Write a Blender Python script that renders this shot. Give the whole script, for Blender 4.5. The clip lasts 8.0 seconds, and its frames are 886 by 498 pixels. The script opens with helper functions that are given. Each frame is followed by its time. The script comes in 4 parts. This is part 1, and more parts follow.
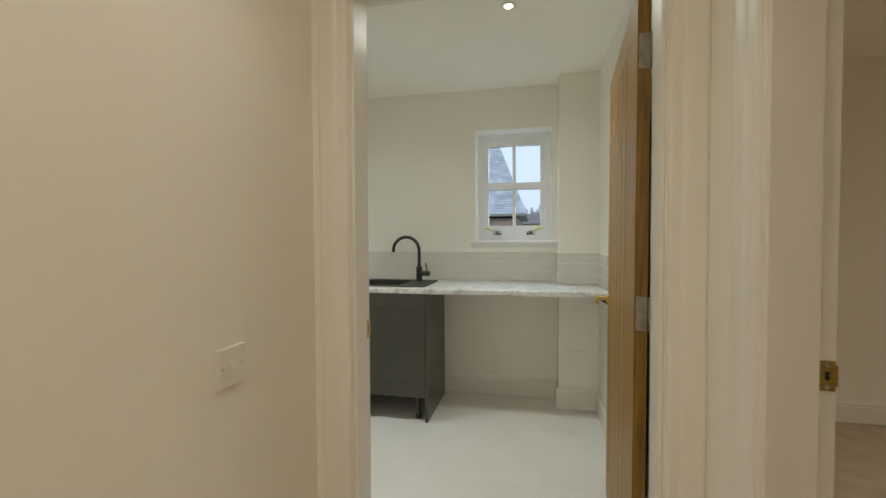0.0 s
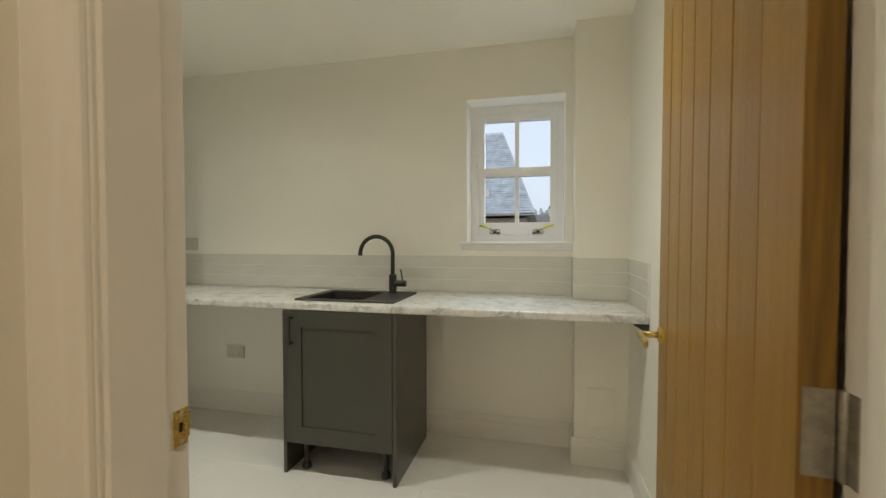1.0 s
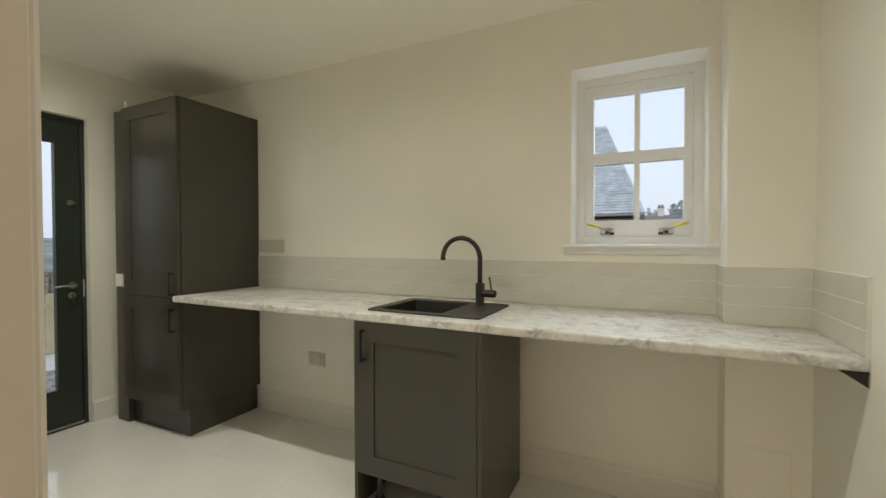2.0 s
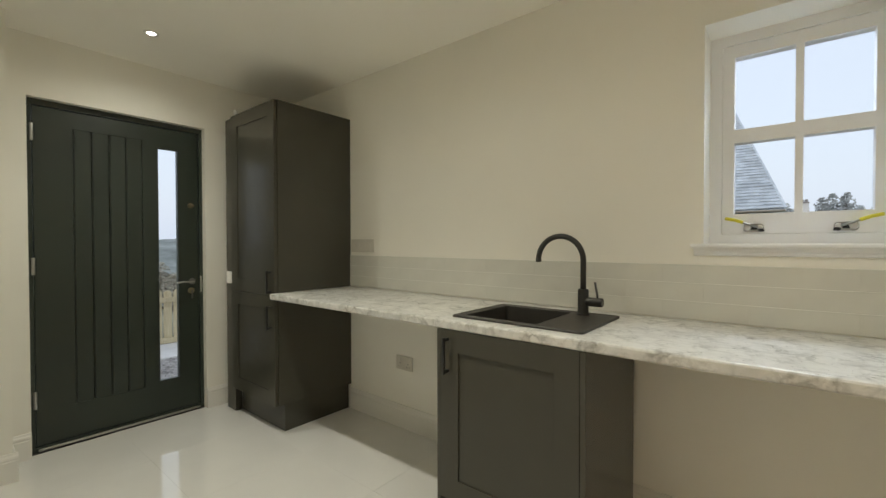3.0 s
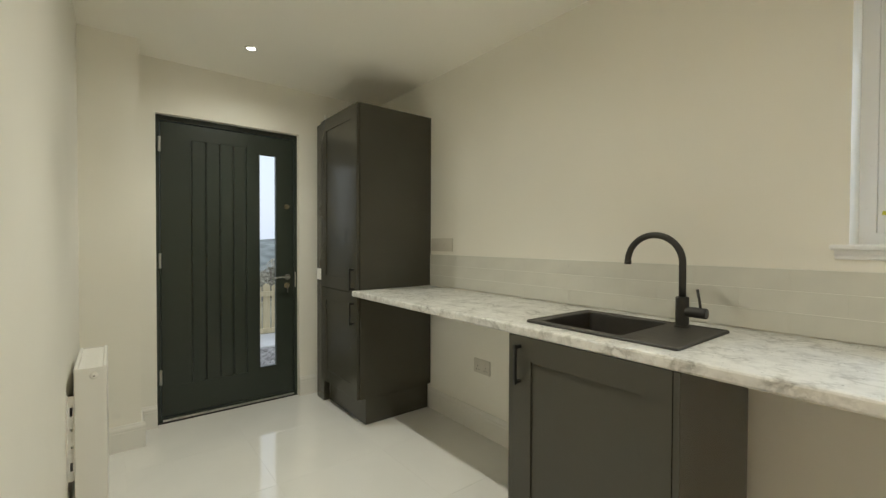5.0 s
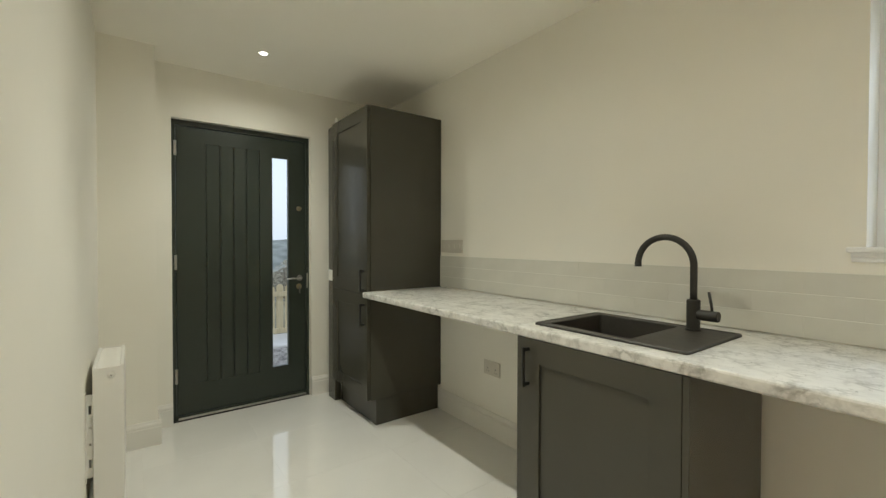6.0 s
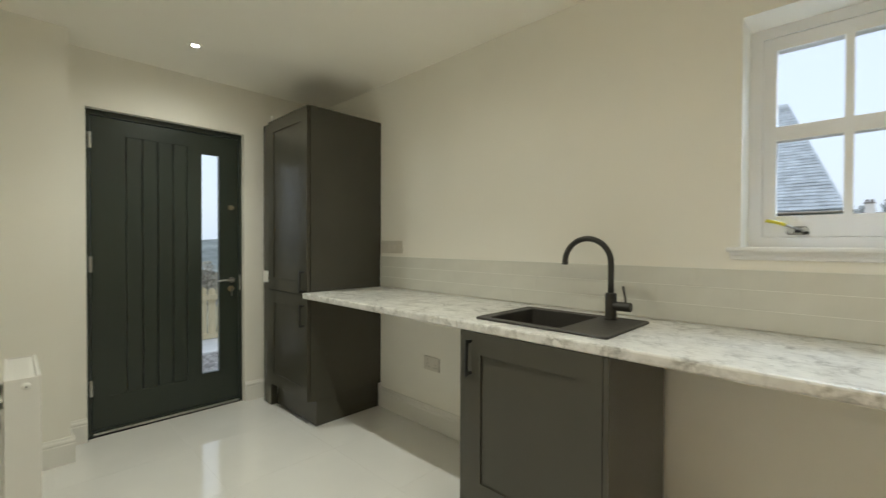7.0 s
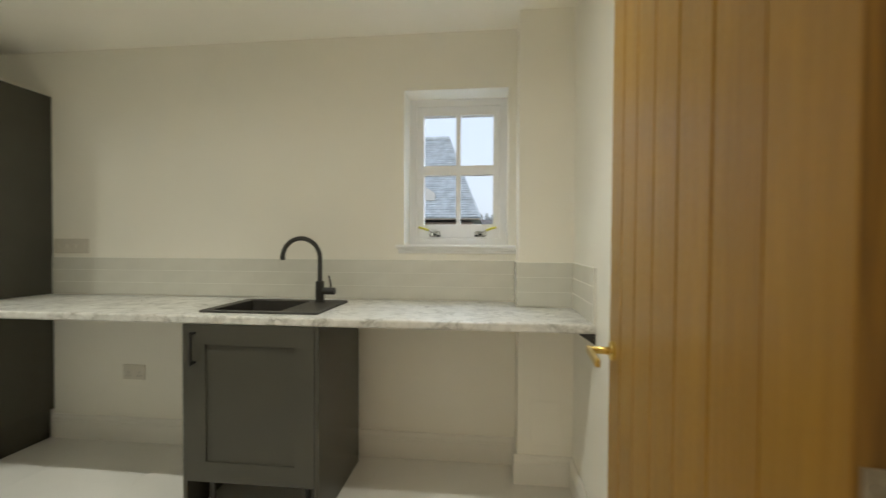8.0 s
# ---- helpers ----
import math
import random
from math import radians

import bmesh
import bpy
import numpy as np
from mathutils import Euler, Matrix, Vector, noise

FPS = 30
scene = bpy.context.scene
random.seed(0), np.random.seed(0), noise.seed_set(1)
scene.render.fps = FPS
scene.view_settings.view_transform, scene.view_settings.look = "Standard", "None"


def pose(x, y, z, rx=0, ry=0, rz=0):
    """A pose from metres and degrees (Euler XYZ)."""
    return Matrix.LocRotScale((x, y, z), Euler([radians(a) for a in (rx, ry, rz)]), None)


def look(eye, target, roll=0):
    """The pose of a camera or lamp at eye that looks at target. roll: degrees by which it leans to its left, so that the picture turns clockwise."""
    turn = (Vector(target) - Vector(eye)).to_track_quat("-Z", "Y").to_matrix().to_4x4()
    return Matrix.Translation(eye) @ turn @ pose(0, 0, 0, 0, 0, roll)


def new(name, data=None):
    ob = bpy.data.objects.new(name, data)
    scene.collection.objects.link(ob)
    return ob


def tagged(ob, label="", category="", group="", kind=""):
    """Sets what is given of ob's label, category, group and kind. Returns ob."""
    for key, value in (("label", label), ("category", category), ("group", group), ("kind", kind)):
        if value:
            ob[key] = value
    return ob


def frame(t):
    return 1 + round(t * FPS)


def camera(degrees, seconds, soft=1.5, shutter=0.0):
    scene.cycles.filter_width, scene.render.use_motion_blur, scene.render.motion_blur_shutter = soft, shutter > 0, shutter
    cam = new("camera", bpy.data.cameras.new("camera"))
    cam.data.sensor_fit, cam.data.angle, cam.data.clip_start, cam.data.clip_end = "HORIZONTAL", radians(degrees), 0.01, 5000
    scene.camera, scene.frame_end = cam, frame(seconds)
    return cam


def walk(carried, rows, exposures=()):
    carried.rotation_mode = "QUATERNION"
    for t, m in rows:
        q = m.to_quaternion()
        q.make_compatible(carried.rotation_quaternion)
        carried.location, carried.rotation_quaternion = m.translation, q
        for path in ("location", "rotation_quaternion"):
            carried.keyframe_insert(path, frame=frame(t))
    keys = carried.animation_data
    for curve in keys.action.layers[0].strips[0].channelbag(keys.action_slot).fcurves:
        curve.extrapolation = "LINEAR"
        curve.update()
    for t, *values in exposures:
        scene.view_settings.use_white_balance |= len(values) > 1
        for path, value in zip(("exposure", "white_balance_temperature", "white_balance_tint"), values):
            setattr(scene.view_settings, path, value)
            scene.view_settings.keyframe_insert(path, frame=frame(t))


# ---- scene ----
cam = camera(93.0, 8.0, soft=1.4, shutter=0.2)
PATH = [
    (0, (0.307, -0.605, 1.253), (-0.115, 1.349, 1.198), -0.3),
    (0.5, (0.323, -0.179, 1.247), (-0.102, 1.774, 1.196), -0.2),
    (1, (0.315, 0.159, 1.244), (-0.148, 2.104, 1.194), -0.1),
    (1.5, (0.287, 0.382, 1.241), (-0.347, 2.279, 1.198), -0.2),
    (2, (0.21, 0.547, 1.239), (-0.673, 2.342, 1.203), -0.1),
    (2.2, (0.167, 0.599, 1.245), (-0.8, 2.35, 1.21), -0.2),
    (3.5, (0.11, 0.825, 1.221), (-1.289, 2.255, 1.192), 0.1),
    (4, (0.106, 0.856, 1.223), (-1.368, 2.207, 1.194), 0.1),
    (4.5, (0.107, 0.879, 1.223), (-1.422, 2.168, 1.193), 0.1),
    (5, (0.107, 0.893, 1.226), (-1.465, 2.129, 1.194), 0.2),
    (6.3, (0.125, 0.902, 1.236), (-1.491, 2.078, 1.206), 0.1),
    (6.5, (0.127, 0.901, 1.237), (-1.496, 2.070, 1.207), 0.1),
    (6.8, (0.138, 0.853, 1.234), (-1.402, 2.128, 1.207), 0.15),
    (7, (0.156, 0.789, 1.232), (-1.236, 2.225, 1.207), 0.2),
    (7.5, (0.239, 0.604, 1.234), (-0.638, 2.401, 1.207), 0.1),
    (7.8, (0.301, 0.465, 1.236), (-0.191, 2.403, 1.209), 0.15),
    (8, (0.335, 0.380, 1.236), (0.118, 2.368, 1.206), 0.2),
]
EXPOSURES = [(0, -0.14, 5850, 9), (1, -0.17, 6400, 11), (2, -0.10, 6500, 12), (3.5, -0.14, 6450, 11), (5, 0.03, 6420, 10), (6.5, 0.06, 6300, 9),
             (7, 0.02, 6250, 9), (7.5, 0.0, 6450, 10), (8, -0.07, 6380, 10)]
walk(cam, [(t, look(eye, target, roll)) for t, eye, target, roll in PATH], EXPOSURES)

# ---- world and lights ----
world = bpy.data.worlds.new("overcast_sky")
scene.world = world
world.use_nodes = True
wn, wl = world.node_tree.nodes, world.node_tree.links
sky = wn.new("ShaderNodeTexSky")
sky.sky_type, sky.sun_disc = "NISHITA", False
sky.sun_elevation, sky.sun_rotation = radians(24), radians(150)
sky.air_density, sky.dust_density, sky.ozone_density = 1.6, 4.0, 2.0
soft = wn.new("ShaderNodeMixRGB")
soft.inputs[0].default_value = 0.75
soft.inputs[2].default_value = (8.7, 9.8, 11.3, 1)
wl.new(sky.outputs[0], soft.inputs[1])
wl.new(soft.outputs[0], wn["Background"].inputs[0])
wn["Background"].inputs[1].default_value = 0.114

SUN = bpy.data.lights.new("sun", "SUN")
SUN.energy, SUN.angle, SUN.color = 0.8, radians(20), (1.0, 0.97, 0.92)
sun = new("sun", SUN)
sun.matrix_world = pose(0, 0, 20, 66, 0, -30)

LAMP_COLOUR = (1.0, 0.985, 0.835)
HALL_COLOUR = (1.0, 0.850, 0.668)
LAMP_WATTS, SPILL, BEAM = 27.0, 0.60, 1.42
CEIL = 2.42
# Hall and side-room entries are unseen; the last two are added for brightness.
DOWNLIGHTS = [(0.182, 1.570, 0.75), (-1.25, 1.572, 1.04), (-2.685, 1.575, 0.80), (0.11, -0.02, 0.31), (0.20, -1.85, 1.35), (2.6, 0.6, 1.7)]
SKYLIGHT = bpy.data.lights.new("sky_light", "AREA")
SKYLIGHT.shape, SKYLIGHT.size, SKYLIGHT.size_y = "RECTANGLE", 0.55, 0.5
SKYLIGHT.energy, SKYLIGHT.color = 20.0, (0.72, 0.86, 1.0)
sky_light = new("sky_light", SKYLIGHT)
sky_light.matrix_world = look((0.147, 3.42, 2.42), (0.10, 2.60, 1.30))
scene.view_settings.exposure = 0.0
# a pale room: light goes on from wall to wall many times
scene.cycles.max_bounces, scene.cycles.diffuse_bounces = 16, 12

# ---- materials ----
def material(name, base, rough=0.5, metal=0.0, vary=0.06, scale=6.0, fine=90.0, bump=0.05, coat=0.0, spec=0.5, gloss=0.1):
    m = bpy.data.materials.new(name)
    m.use_nodes = True
    n, l = m.node_tree.nodes, m.node_tree.links
    b = n["Principled BSDF"]
    b.inputs["Metallic"].default_value = metal
    b.inputs["Coat Weight"].default_value = coat
    b.inputs["Specular IOR Level"].default_value = spec
    tc = n.new("ShaderNodeTexCoord")
    big, small = n.new("ShaderNodeTexNoise"), n.new("ShaderNodeTexNoise")
    big.inputs["Scale"].default_value, small.inputs["Scale"].default_value = scale, fine
    big.inputs["Detail"].default_value, small.inputs["Detail"].default_value = 4, 3
    for k in (big, small):
        l.new(tc.outputs["Object"], k.inputs["Vector"])
    ramp = n.new("ShaderNodeMapRange")
    ramp.inputs[1].default_value, ramp.inputs[2].default_value = 0.3, 0.7
    ramp.inputs[3].default_value, ramp.inputs[4].default_value = 1 - vary, 1 + vary
    l.new(big.outputs[0], ramp.inputs[0])
    mul = n.new("ShaderNodeVectorMath")
    mul.operation = "SCALE"
    mul.inputs[0].default_value = base
    l.new(ramp.outputs[0], mul.inputs["Scale"])
    l.new(mul.outputs[0], b.inputs["Base Color"])
    rr = n.new("ShaderNodeMapRange")
    rr.inputs[1].default_value, rr.inputs[2].default_value = 0.3, 0.7
    rr.inputs[3].default_value, rr.inputs[4].default_value = max(0.02, rough * (1 - gloss)), min(1, rough * (1 + gloss))
    l.new(small.outputs[0], rr.inputs[0])
    b.inputs["Roughness"].default_value = rough
    if gloss:
        l.new(rr.outputs[0], b.inputs["Roughness"])
    if bump:
        bp = n.new("ShaderNodeBump")
        bp.inputs["Strength"].default_value, bp.inputs["Distance"].default_value = bump, 0.002
        l.new(small.outputs[0], bp.inputs["Height"])
        l.new(bp.outputs[0], b.inputs["Normal"])
    return m


def oak(name, base, dark, axis=2, rough=0.38, spread=1.0):
    """Oak with long grain along the axis."""
    m = material(name, base, rough)
    n, l = m.node_tree.nodes, m.node_tree.links
    b = n["Principled BSDF"]
    tc, mp = n.new("ShaderNodeTexCoord"), n.new("ShaderNodeMapping")
    sc = [26.0, 26.0, 26.0]
    sc[axis] = 1.3
    mp.inputs["Scale"].default_value = sc
    info = n.new("ShaderNodeObjectInfo")
    add = n.new("ShaderNodeVectorMath")
    off = n.new("ShaderNodeMath")
    off.operation, off.inputs[1].default_value = "MULTIPLY", 37.0
    l.new(info.outputs["Random"], off.inputs[0])
    l.new(tc.outputs["Object"], add.inputs[0])
    l.new(off.outputs[0], add.inputs[1])
    l.new(add.outputs[0], mp.inputs["Vector"])
    grain, figure = n.new("ShaderNodeTexNoise"), n.new("ShaderNodeTexNoise")
    grain.inputs["Scale"].default_value, grain.inputs["Detail"].default_value = 4.0, 8
    figure.inputs["Scale"].default_value, figure.inputs["Detail"].default_value = 0.5, 4
    figure.inputs["Distortion"].default_value = 1.2
    l.new(mp.outputs[0], grain.inputs["Vector"])
    l.new(mp.outputs[0], figure.inputs["Vector"])
    mix = n.new("ShaderNodeMath")
    mix.operation = "ADD"
    h1 = n.new("ShaderNodeMath")
    h1.operation, h1.inputs[1].default_value = "MULTIPLY", 0.55
    l.new(grain.outputs[0], h1.inputs[0])
    h2 = n.new("ShaderNodeMath")
    h2.operation, h2.inputs[1].default_value = "MULTIPLY", 0.45
    l.new(figure.outputs[0], h2.inputs[0])
    l.new(h1.outputs[0], mix.inputs[0])
    l.new(h2.outputs[0], mix.inputs[1])
    ramp = n.new("ShaderNodeValToRGB")
    ramp.color_ramp.elements[0].position, ramp.color_ramp.elements[0].color = 0.5 - 0.16 / spread, (*dark, 1)
    ramp.color_ramp.elements[1].position, ramp.color_ramp.elements[1].color = 0.5 + 0.12 / spread, (*base, 1)
    l.new(mix.outputs[0], ramp.inputs[0])
    l.new(ramp.outputs[0], b.inputs["Base Color"])
    bp = n.new("ShaderNodeBump")
    bp.inputs["Strength"].default_value, bp.inputs["Distance"].default_value = 0.15, 0.001
    l.new(grain.outputs[0], bp.inputs["Height"])
    l.new(bp.outputs[0], b.inputs["Normal"])
    return m


def marble(name):
    """White laminate with grey and brownish veins."""
    m = material(name, (0.7, 0.69, 0.66), 0.3)
    n, l = m.node_tree.nodes, m.node_tree.links
    b = n["Principled BSDF"]
    tc = n.new("ShaderNodeTexCoord")
    warp = n.new("ShaderNodeTexNoise")
    warp.inputs["Scale"].default_value, warp.inputs["Detail"].default_value, warp.inputs["Roughness"].default_value = 10.0, 6, 0.6
    l.new(tc.outputs["Object"], warp.inputs["Vector"])
    shift = n.new("ShaderNodeVectorMath")
    shift.operation, shift.inputs[1].default_value, shift.inputs[2].default_value = "MULTIPLY_ADD", (0.13, 0.13, 0.13), (0, 0, 0)
    l.new(warp.outputs["Color"], shift.inputs[0])
    stretch = n.new("ShaderNodeMapping")
    stretch.inputs["Scale"].default_value = (0.85, 1.05, 1.0)
    l.new(tc.outputs["Object"], stretch.inputs["Vector"])
    l.new(stretch.outputs[0], shift.inputs[2])

    def veins(scale, width, dark, mask_scale, lo, hi):
        vo = n.new("ShaderNodeTexVoronoi")
        vo.feature = "DISTANCE_TO_EDGE"
        vo.inputs["Scale"].default_value = scale
        l.new(shift.outputs[0], vo.inputs["Vector"])
        w = n.new("ShaderNodeMapRange")
        w.interpolation_type = "SMOOTHSTEP"
        w.inputs[2].default_value, w.inputs[3].default_value, w.inputs[4].default_value = width, dark, 0.0
        l.new(vo.outputs[0], w.inputs[0])
        mk = n.new("ShaderNodeTexNoise")
        mk.inputs["Scale"].default_value, mk.inputs["Detail"].default_value = mask_scale, 3
        l.new(tc.outputs["Object"], mk.inputs["Vector"])
        mr = n.new("ShaderNodeMapRange")
        mr.inputs[1].default_value, mr.inputs[2].default_value = lo, hi
        l.new(mk.outputs[0], mr.inputs[0])
        out = n.new("ShaderNodeMath")
        out.operation = "MULTIPLY"
        l.new(w.outputs[0], out.inputs[0])
        l.new(mr.outputs[0], out.inputs[1])
        return out.outputs[0]

    total = None
    for v in (veins(12.0, 0.13, 0.44, 9.0, 0.44, 0.62), veins(25.0, 0.17, 0.40, 14.0, 0.46, 0.62), veins(17.0, 0.50, 0.20, 10.0, 0.44, 0.62), veins(48.0, 0.3, 0.24, 16.0, 0.47, 0.64)):
        if total is None:
            total = v
            continue
        add = n.new("ShaderNodeMath")
        add.operation, add.use_clamp = "ADD", True
        l.new(total, add.inputs[0])
        l.new(v, add.inputs[1])
        total = add.outputs[0]
    mixc = n.new("ShaderNodeMixRGB")
    mixc.inputs[1].default_value, mixc.inputs[2].default_value = (0.735, 0.73, 0.705, 1), (0.21, 0.20, 0.18, 1)
    l.new(total, mixc.inputs[0])
    l.new(mixc.outputs[0], b.inputs["Base Color"])
    return m


def speckle(m, amount):
    """Random lightness from piece to piece."""
    n, l = m.node_tree.nodes, m.node_tree.links
    b = n["Principled BSDF"]
    src = b.inputs["Base Color"].links[0].from_socket
    info = n.new("ShaderNodeObjectInfo")
    geo = n.new("ShaderNodeNewGeometry")
    r = n.new("ShaderNodeMath")
    r.operation = "ADD"
    l.new(info.outputs["Random"], r.inputs[0])
    l.new(geo.outputs["Random Per Island"], r.inputs[1])
    f = n.new("ShaderNodeMapRange")
    f.inputs[2].default_value = 2.0
    f.inputs[3].default_value, f.inputs[4].default_value = 1 - amount, 1 + amount
    l.new(r.outputs[0], f.inputs[0])
    v = n.new("ShaderNodeVectorMath")
    v.operation = "SCALE"
    l.new(src, v.inputs[0])
    l.new(f.outputs[0], v.inputs["Scale"])
    l.new(v.outputs[0], b.inputs["Base Color"])
    return m


def glass(name, tint=(1, 1, 1)):
    m = bpy.data.materials.new(name)
    m.use_nodes = True
    b = m.node_tree.nodes["Principled BSDF"]
    b.inputs["Base Color"].default_value = (*tint, 1)
    b.inputs["Transmission Weight"].default_value = 1
    b.inputs["Roughness"].default_value = 0.0
    b.inputs["IOR"].default_value = 1.05
    return m


def glow(name, colour, strength):
    m = bpy.data.materials.new(name)
    m.use_nodes = True
    b = m.node_tree.nodes["Principled BSDF"]
    b.inputs["Base Color"].default_value = (0.9, 0.9, 0.9, 1)
    b.inputs["Emission Color"].default_value = (*colour, 1)
    b.inputs["Emission Strength"].default_value = strength
    return m


WALL = material("wall_emulsion", (0.860, 0.840, 0.773), 0.85, vary=0.025, scale=1.2, fine=260, bump=0.06)
CEILING = material("ceiling_emulsion", (0.955, 0.935, 0.870), 0.9, vary=0.02, scale=1.0, fine=260, bump=0.05)
TRIM = material("satin_white_woodwork", (0.80, 0.785, 0.74), 0.38, vary=0.02, scale=2.0, fine=120, bump=0.03)
UPVC = material("white_window_paint", (0.86, 0.86, 0.86), 0.3, vary=0.015, scale=3.0, fine=120, bump=0.02)
GREY = material("graphite_cabinet_paint", (0.0605, 0.0575, 0.0442), 0.27, vary=0.05, scale=3.0, bump=0, gloss=0)
CARCASS = material("graphite_cabinet_board", (0.062, 0.0575, 0.046), 0.5, vary=0.05, scale=3.0, fine=300, bump=0.03)
DOORPAINT = material("dark_green_grey_door_paint", (0.0285, 0.0375, 0.0285), 0.36, vary=0.06, scale=3.0, fine=250, bump=0.03)
BLACK = material("matt_black_metal", (0.030, 0.028, 0.024), 0.42, vary=0.05, scale=8, fine=200, bump=0.02)
HANDLEBLACK = material("powder_coated_black", (0.012, 0.0115, 0.010), 0.5, vary=0.05, scale=8, fine=200, bump=0.02)
GRANITE = material("matt_black_composite", (0.037, 0.0335, 0.028), 0.5, vary=0.12, scale=40, fine=700, bump=0.12)
PLASTIC = material("white_plastic", (0.78, 0.77, 0.73), 0.35, vary=0.01, scale=10, fine=90, bump=0.0)
GREYPLATE = material("brushed_grey_plate", (0.63, 0.60, 0.535), 0.4, vary=0.03, scale=12, fine=300, bump=0.02)
HOLE = material("dark_slot", (0.02, 0.02, 0.02), 0.6, bump=0)
STEEL = material("brushed_steel", (0.62, 0.61, 0.58), 0.33, metal=1.0, vary=0.06, scale=20, fine=400, bump=0.03)
DULLSTEEL = material("dull_grey_steel", (0.34, 0.335, 0.315), 0.4, metal=1.0, vary=0.08, scale=20, fine=400, bump=0.03)
AGEDSTEEL = material("warm_aged_steel", (0.40, 0.34, 0.23), 0.36, metal=1.0, vary=0.10, scale=20, fine=400, bump=0.03)
HINGE = material("satin_hinge_steel", (0.32, 0.30, 0.25), 0.52, metal=0.75, vary=0.22, scale=60, fine=400, bump=0.03)
BRASS = material("satin_brass", (0.66, 0.49, 0.15), 0.28, metal=1.0, vary=0.06, scale=30, fine=300, bump=0.02)
RADIATOR = material("white_radiator_enamel", (0.77, 0.757, 0.72), 0.34, vary=0.008, scale=3, fine=500, bump=0)
YELLOW = material("yellow_film", (0.62, 0.55, 0.03), 0.4, vary=0.08, scale=40, fine=200, bump=0.02)
FLOORTILE = speckle(material("polished_cream_porcelain", (0.78, 0.772, 0.745), 0.04, vary=0.03, scale=3.0, fine=60, bump=0.0, spec=0.95), 0.008)
GROUT = material("pale_grout", (0.66, 0.65, 0.61), 0.8, vary=0.06, scale=10, fine=300, bump=0.1)
WALLTILE = speckle(material("gloss_off_white_tile", (0.66, 0.655, 0.60), 0.16, vary=0.03, scale=9, fine=30, bump=0.05), 0.02)
TILEGROUT = material("white_tile_grout", (0.79, 0.785, 0.735), 0.8, vary=0.04, scale=20, fine=300, bump=0.08)
OAK = oak("oak_veneer", (0.368, 0.205, 0.0275), (0.270, 0.138, 0.0165), spread=0.7)
OAKEDGE = oak("oak_lipping", (0.30, 0.170, 0.025), (0.13, 0.067, 0.009))
MARBLE = marble("marble_effect_laminate")
CARPET = material("beige_carpet", (0.50, 0.42, 0.31), 0.95, vary=0.12, scale=8, fine=500, bump=0.5)
GLASS = glass("clear_glass")
LAMPGLOW = glow("lamp_lens", (1.0, 0.95, 0.86), 14.0)
GRAVEL = speckle(material("grey_gravel", (0.30, 0.29, 0.275), 0.9, vary=0.3, scale=9, fine=60, bump=0.6), 0.75)
PAVING = material("pale_concrete_paving", (0.62, 0.62, 0.60), 0.8, vary=0.08, scale=4, fine=120, bump=0.15)
FENCEWOOD = oak("treated_softwood", (0.60, 0.53, 0.35), (0.42, 0.35, 0.21), rough=0.75, spread=0.8)
GRASS = material("rough_grass", (0.21, 0.20, 0.13), 0.95, vary=0.35, scale=0.35, fine=14, bump=0.6)
HILL = material("hazy_hillside", (0.21, 0.235, 0.22), 1.0, vary=0.4, scale=0.05, fine=0.5, bump=0)
SLATE = speckle(material("grey_roof_tile", (0.45, 0.50, 0.545), 0.55, vary=0.16, scale=4.0, fine=40, bump=0.3), 0.2)
DARKTILE = speckle(material("dark_brown_roof_tile", (0.20, 0.185, 0.175), 0.8, vary=0.2, scale=3.0, fine=30, bump=0.2), 0.3)
BRICK = material("brown_brick_wall", (0.33, 0.26, 0.22), 0.85, vary=0.25, scale=9, fine=60, bump=0.3)
RENDER = material("pale_house_render", (0.62, 0.62, 0.60), 0.85, vary=0.05, scale=2, fine=80, bump=0.1)
# distance haze is put into this pale blue-grey foliage colour
LEAF = speckle(material("hazed_foliage", (0.36, 0.39, 0.385), 0.8, vary=0.3, scale=2, fine=20, bump=0.2), 0.4)
SCRUB = speckle(material("bare_scrub", (0.33, 0.315, 0.26), 0.9, vary=0.3, scale=2, fine=20, bump=0.2), 0.5)
BARK = material("grey_bark", (0.12, 0.10, 0.08), 0.9, vary=0.2, scale=6, fine=40, bump=0.4)


# ---- builders ----
def mesh_of(name, bm, mat, smooth=False):
    bmesh.ops.recalc_face_normals(bm, faces=bm.faces)
    me = bpy.data.meshes.new(name)
    bm.to_mesh(me)
    bm.free()
    me.materials.append(mat)
    if smooth:
        for p in me.polygons:
            p.use_smooth = True
    return me


def link(name, bm, mat, parent=None, label="", smooth=False, bevel=0.0):
    ob = new(name, mesh_of(name, bm, mat, smooth))
    if parent:
        ob.parent = parent
    if label:
        ob["label"] = label
    if bevel:
        b = ob.modifiers.new("edges", "BEVEL")
        b.width, b.segments, b.limit_method, b.angle_limit = bevel, 2, "ANGLE", radians(40)
        b.harden_normals = False
    return ob


def part(name, bm, mat, parent, label="", smooth=False, bevel=0.0):
    return link(name, bm, mat, parent, label, smooth, bevel)


def thing(name, x, y, z, label, category, group="", rz=0.0, lean=0.0):
    e = new(name)
    e.empty_display_size = 0.1
    e.matrix_world = pose(x, y, z, 0, lean, rz)
    return tagged(e, label, category, group)


def structure(name, bm, mat, label, smooth=False, bevel=0.0, parent=None):
    return tagged(link(name, bm, mat, parent, "", smooth, bevel), label, name.rstrip("_0123456789").split("_")[0], "", "structure")


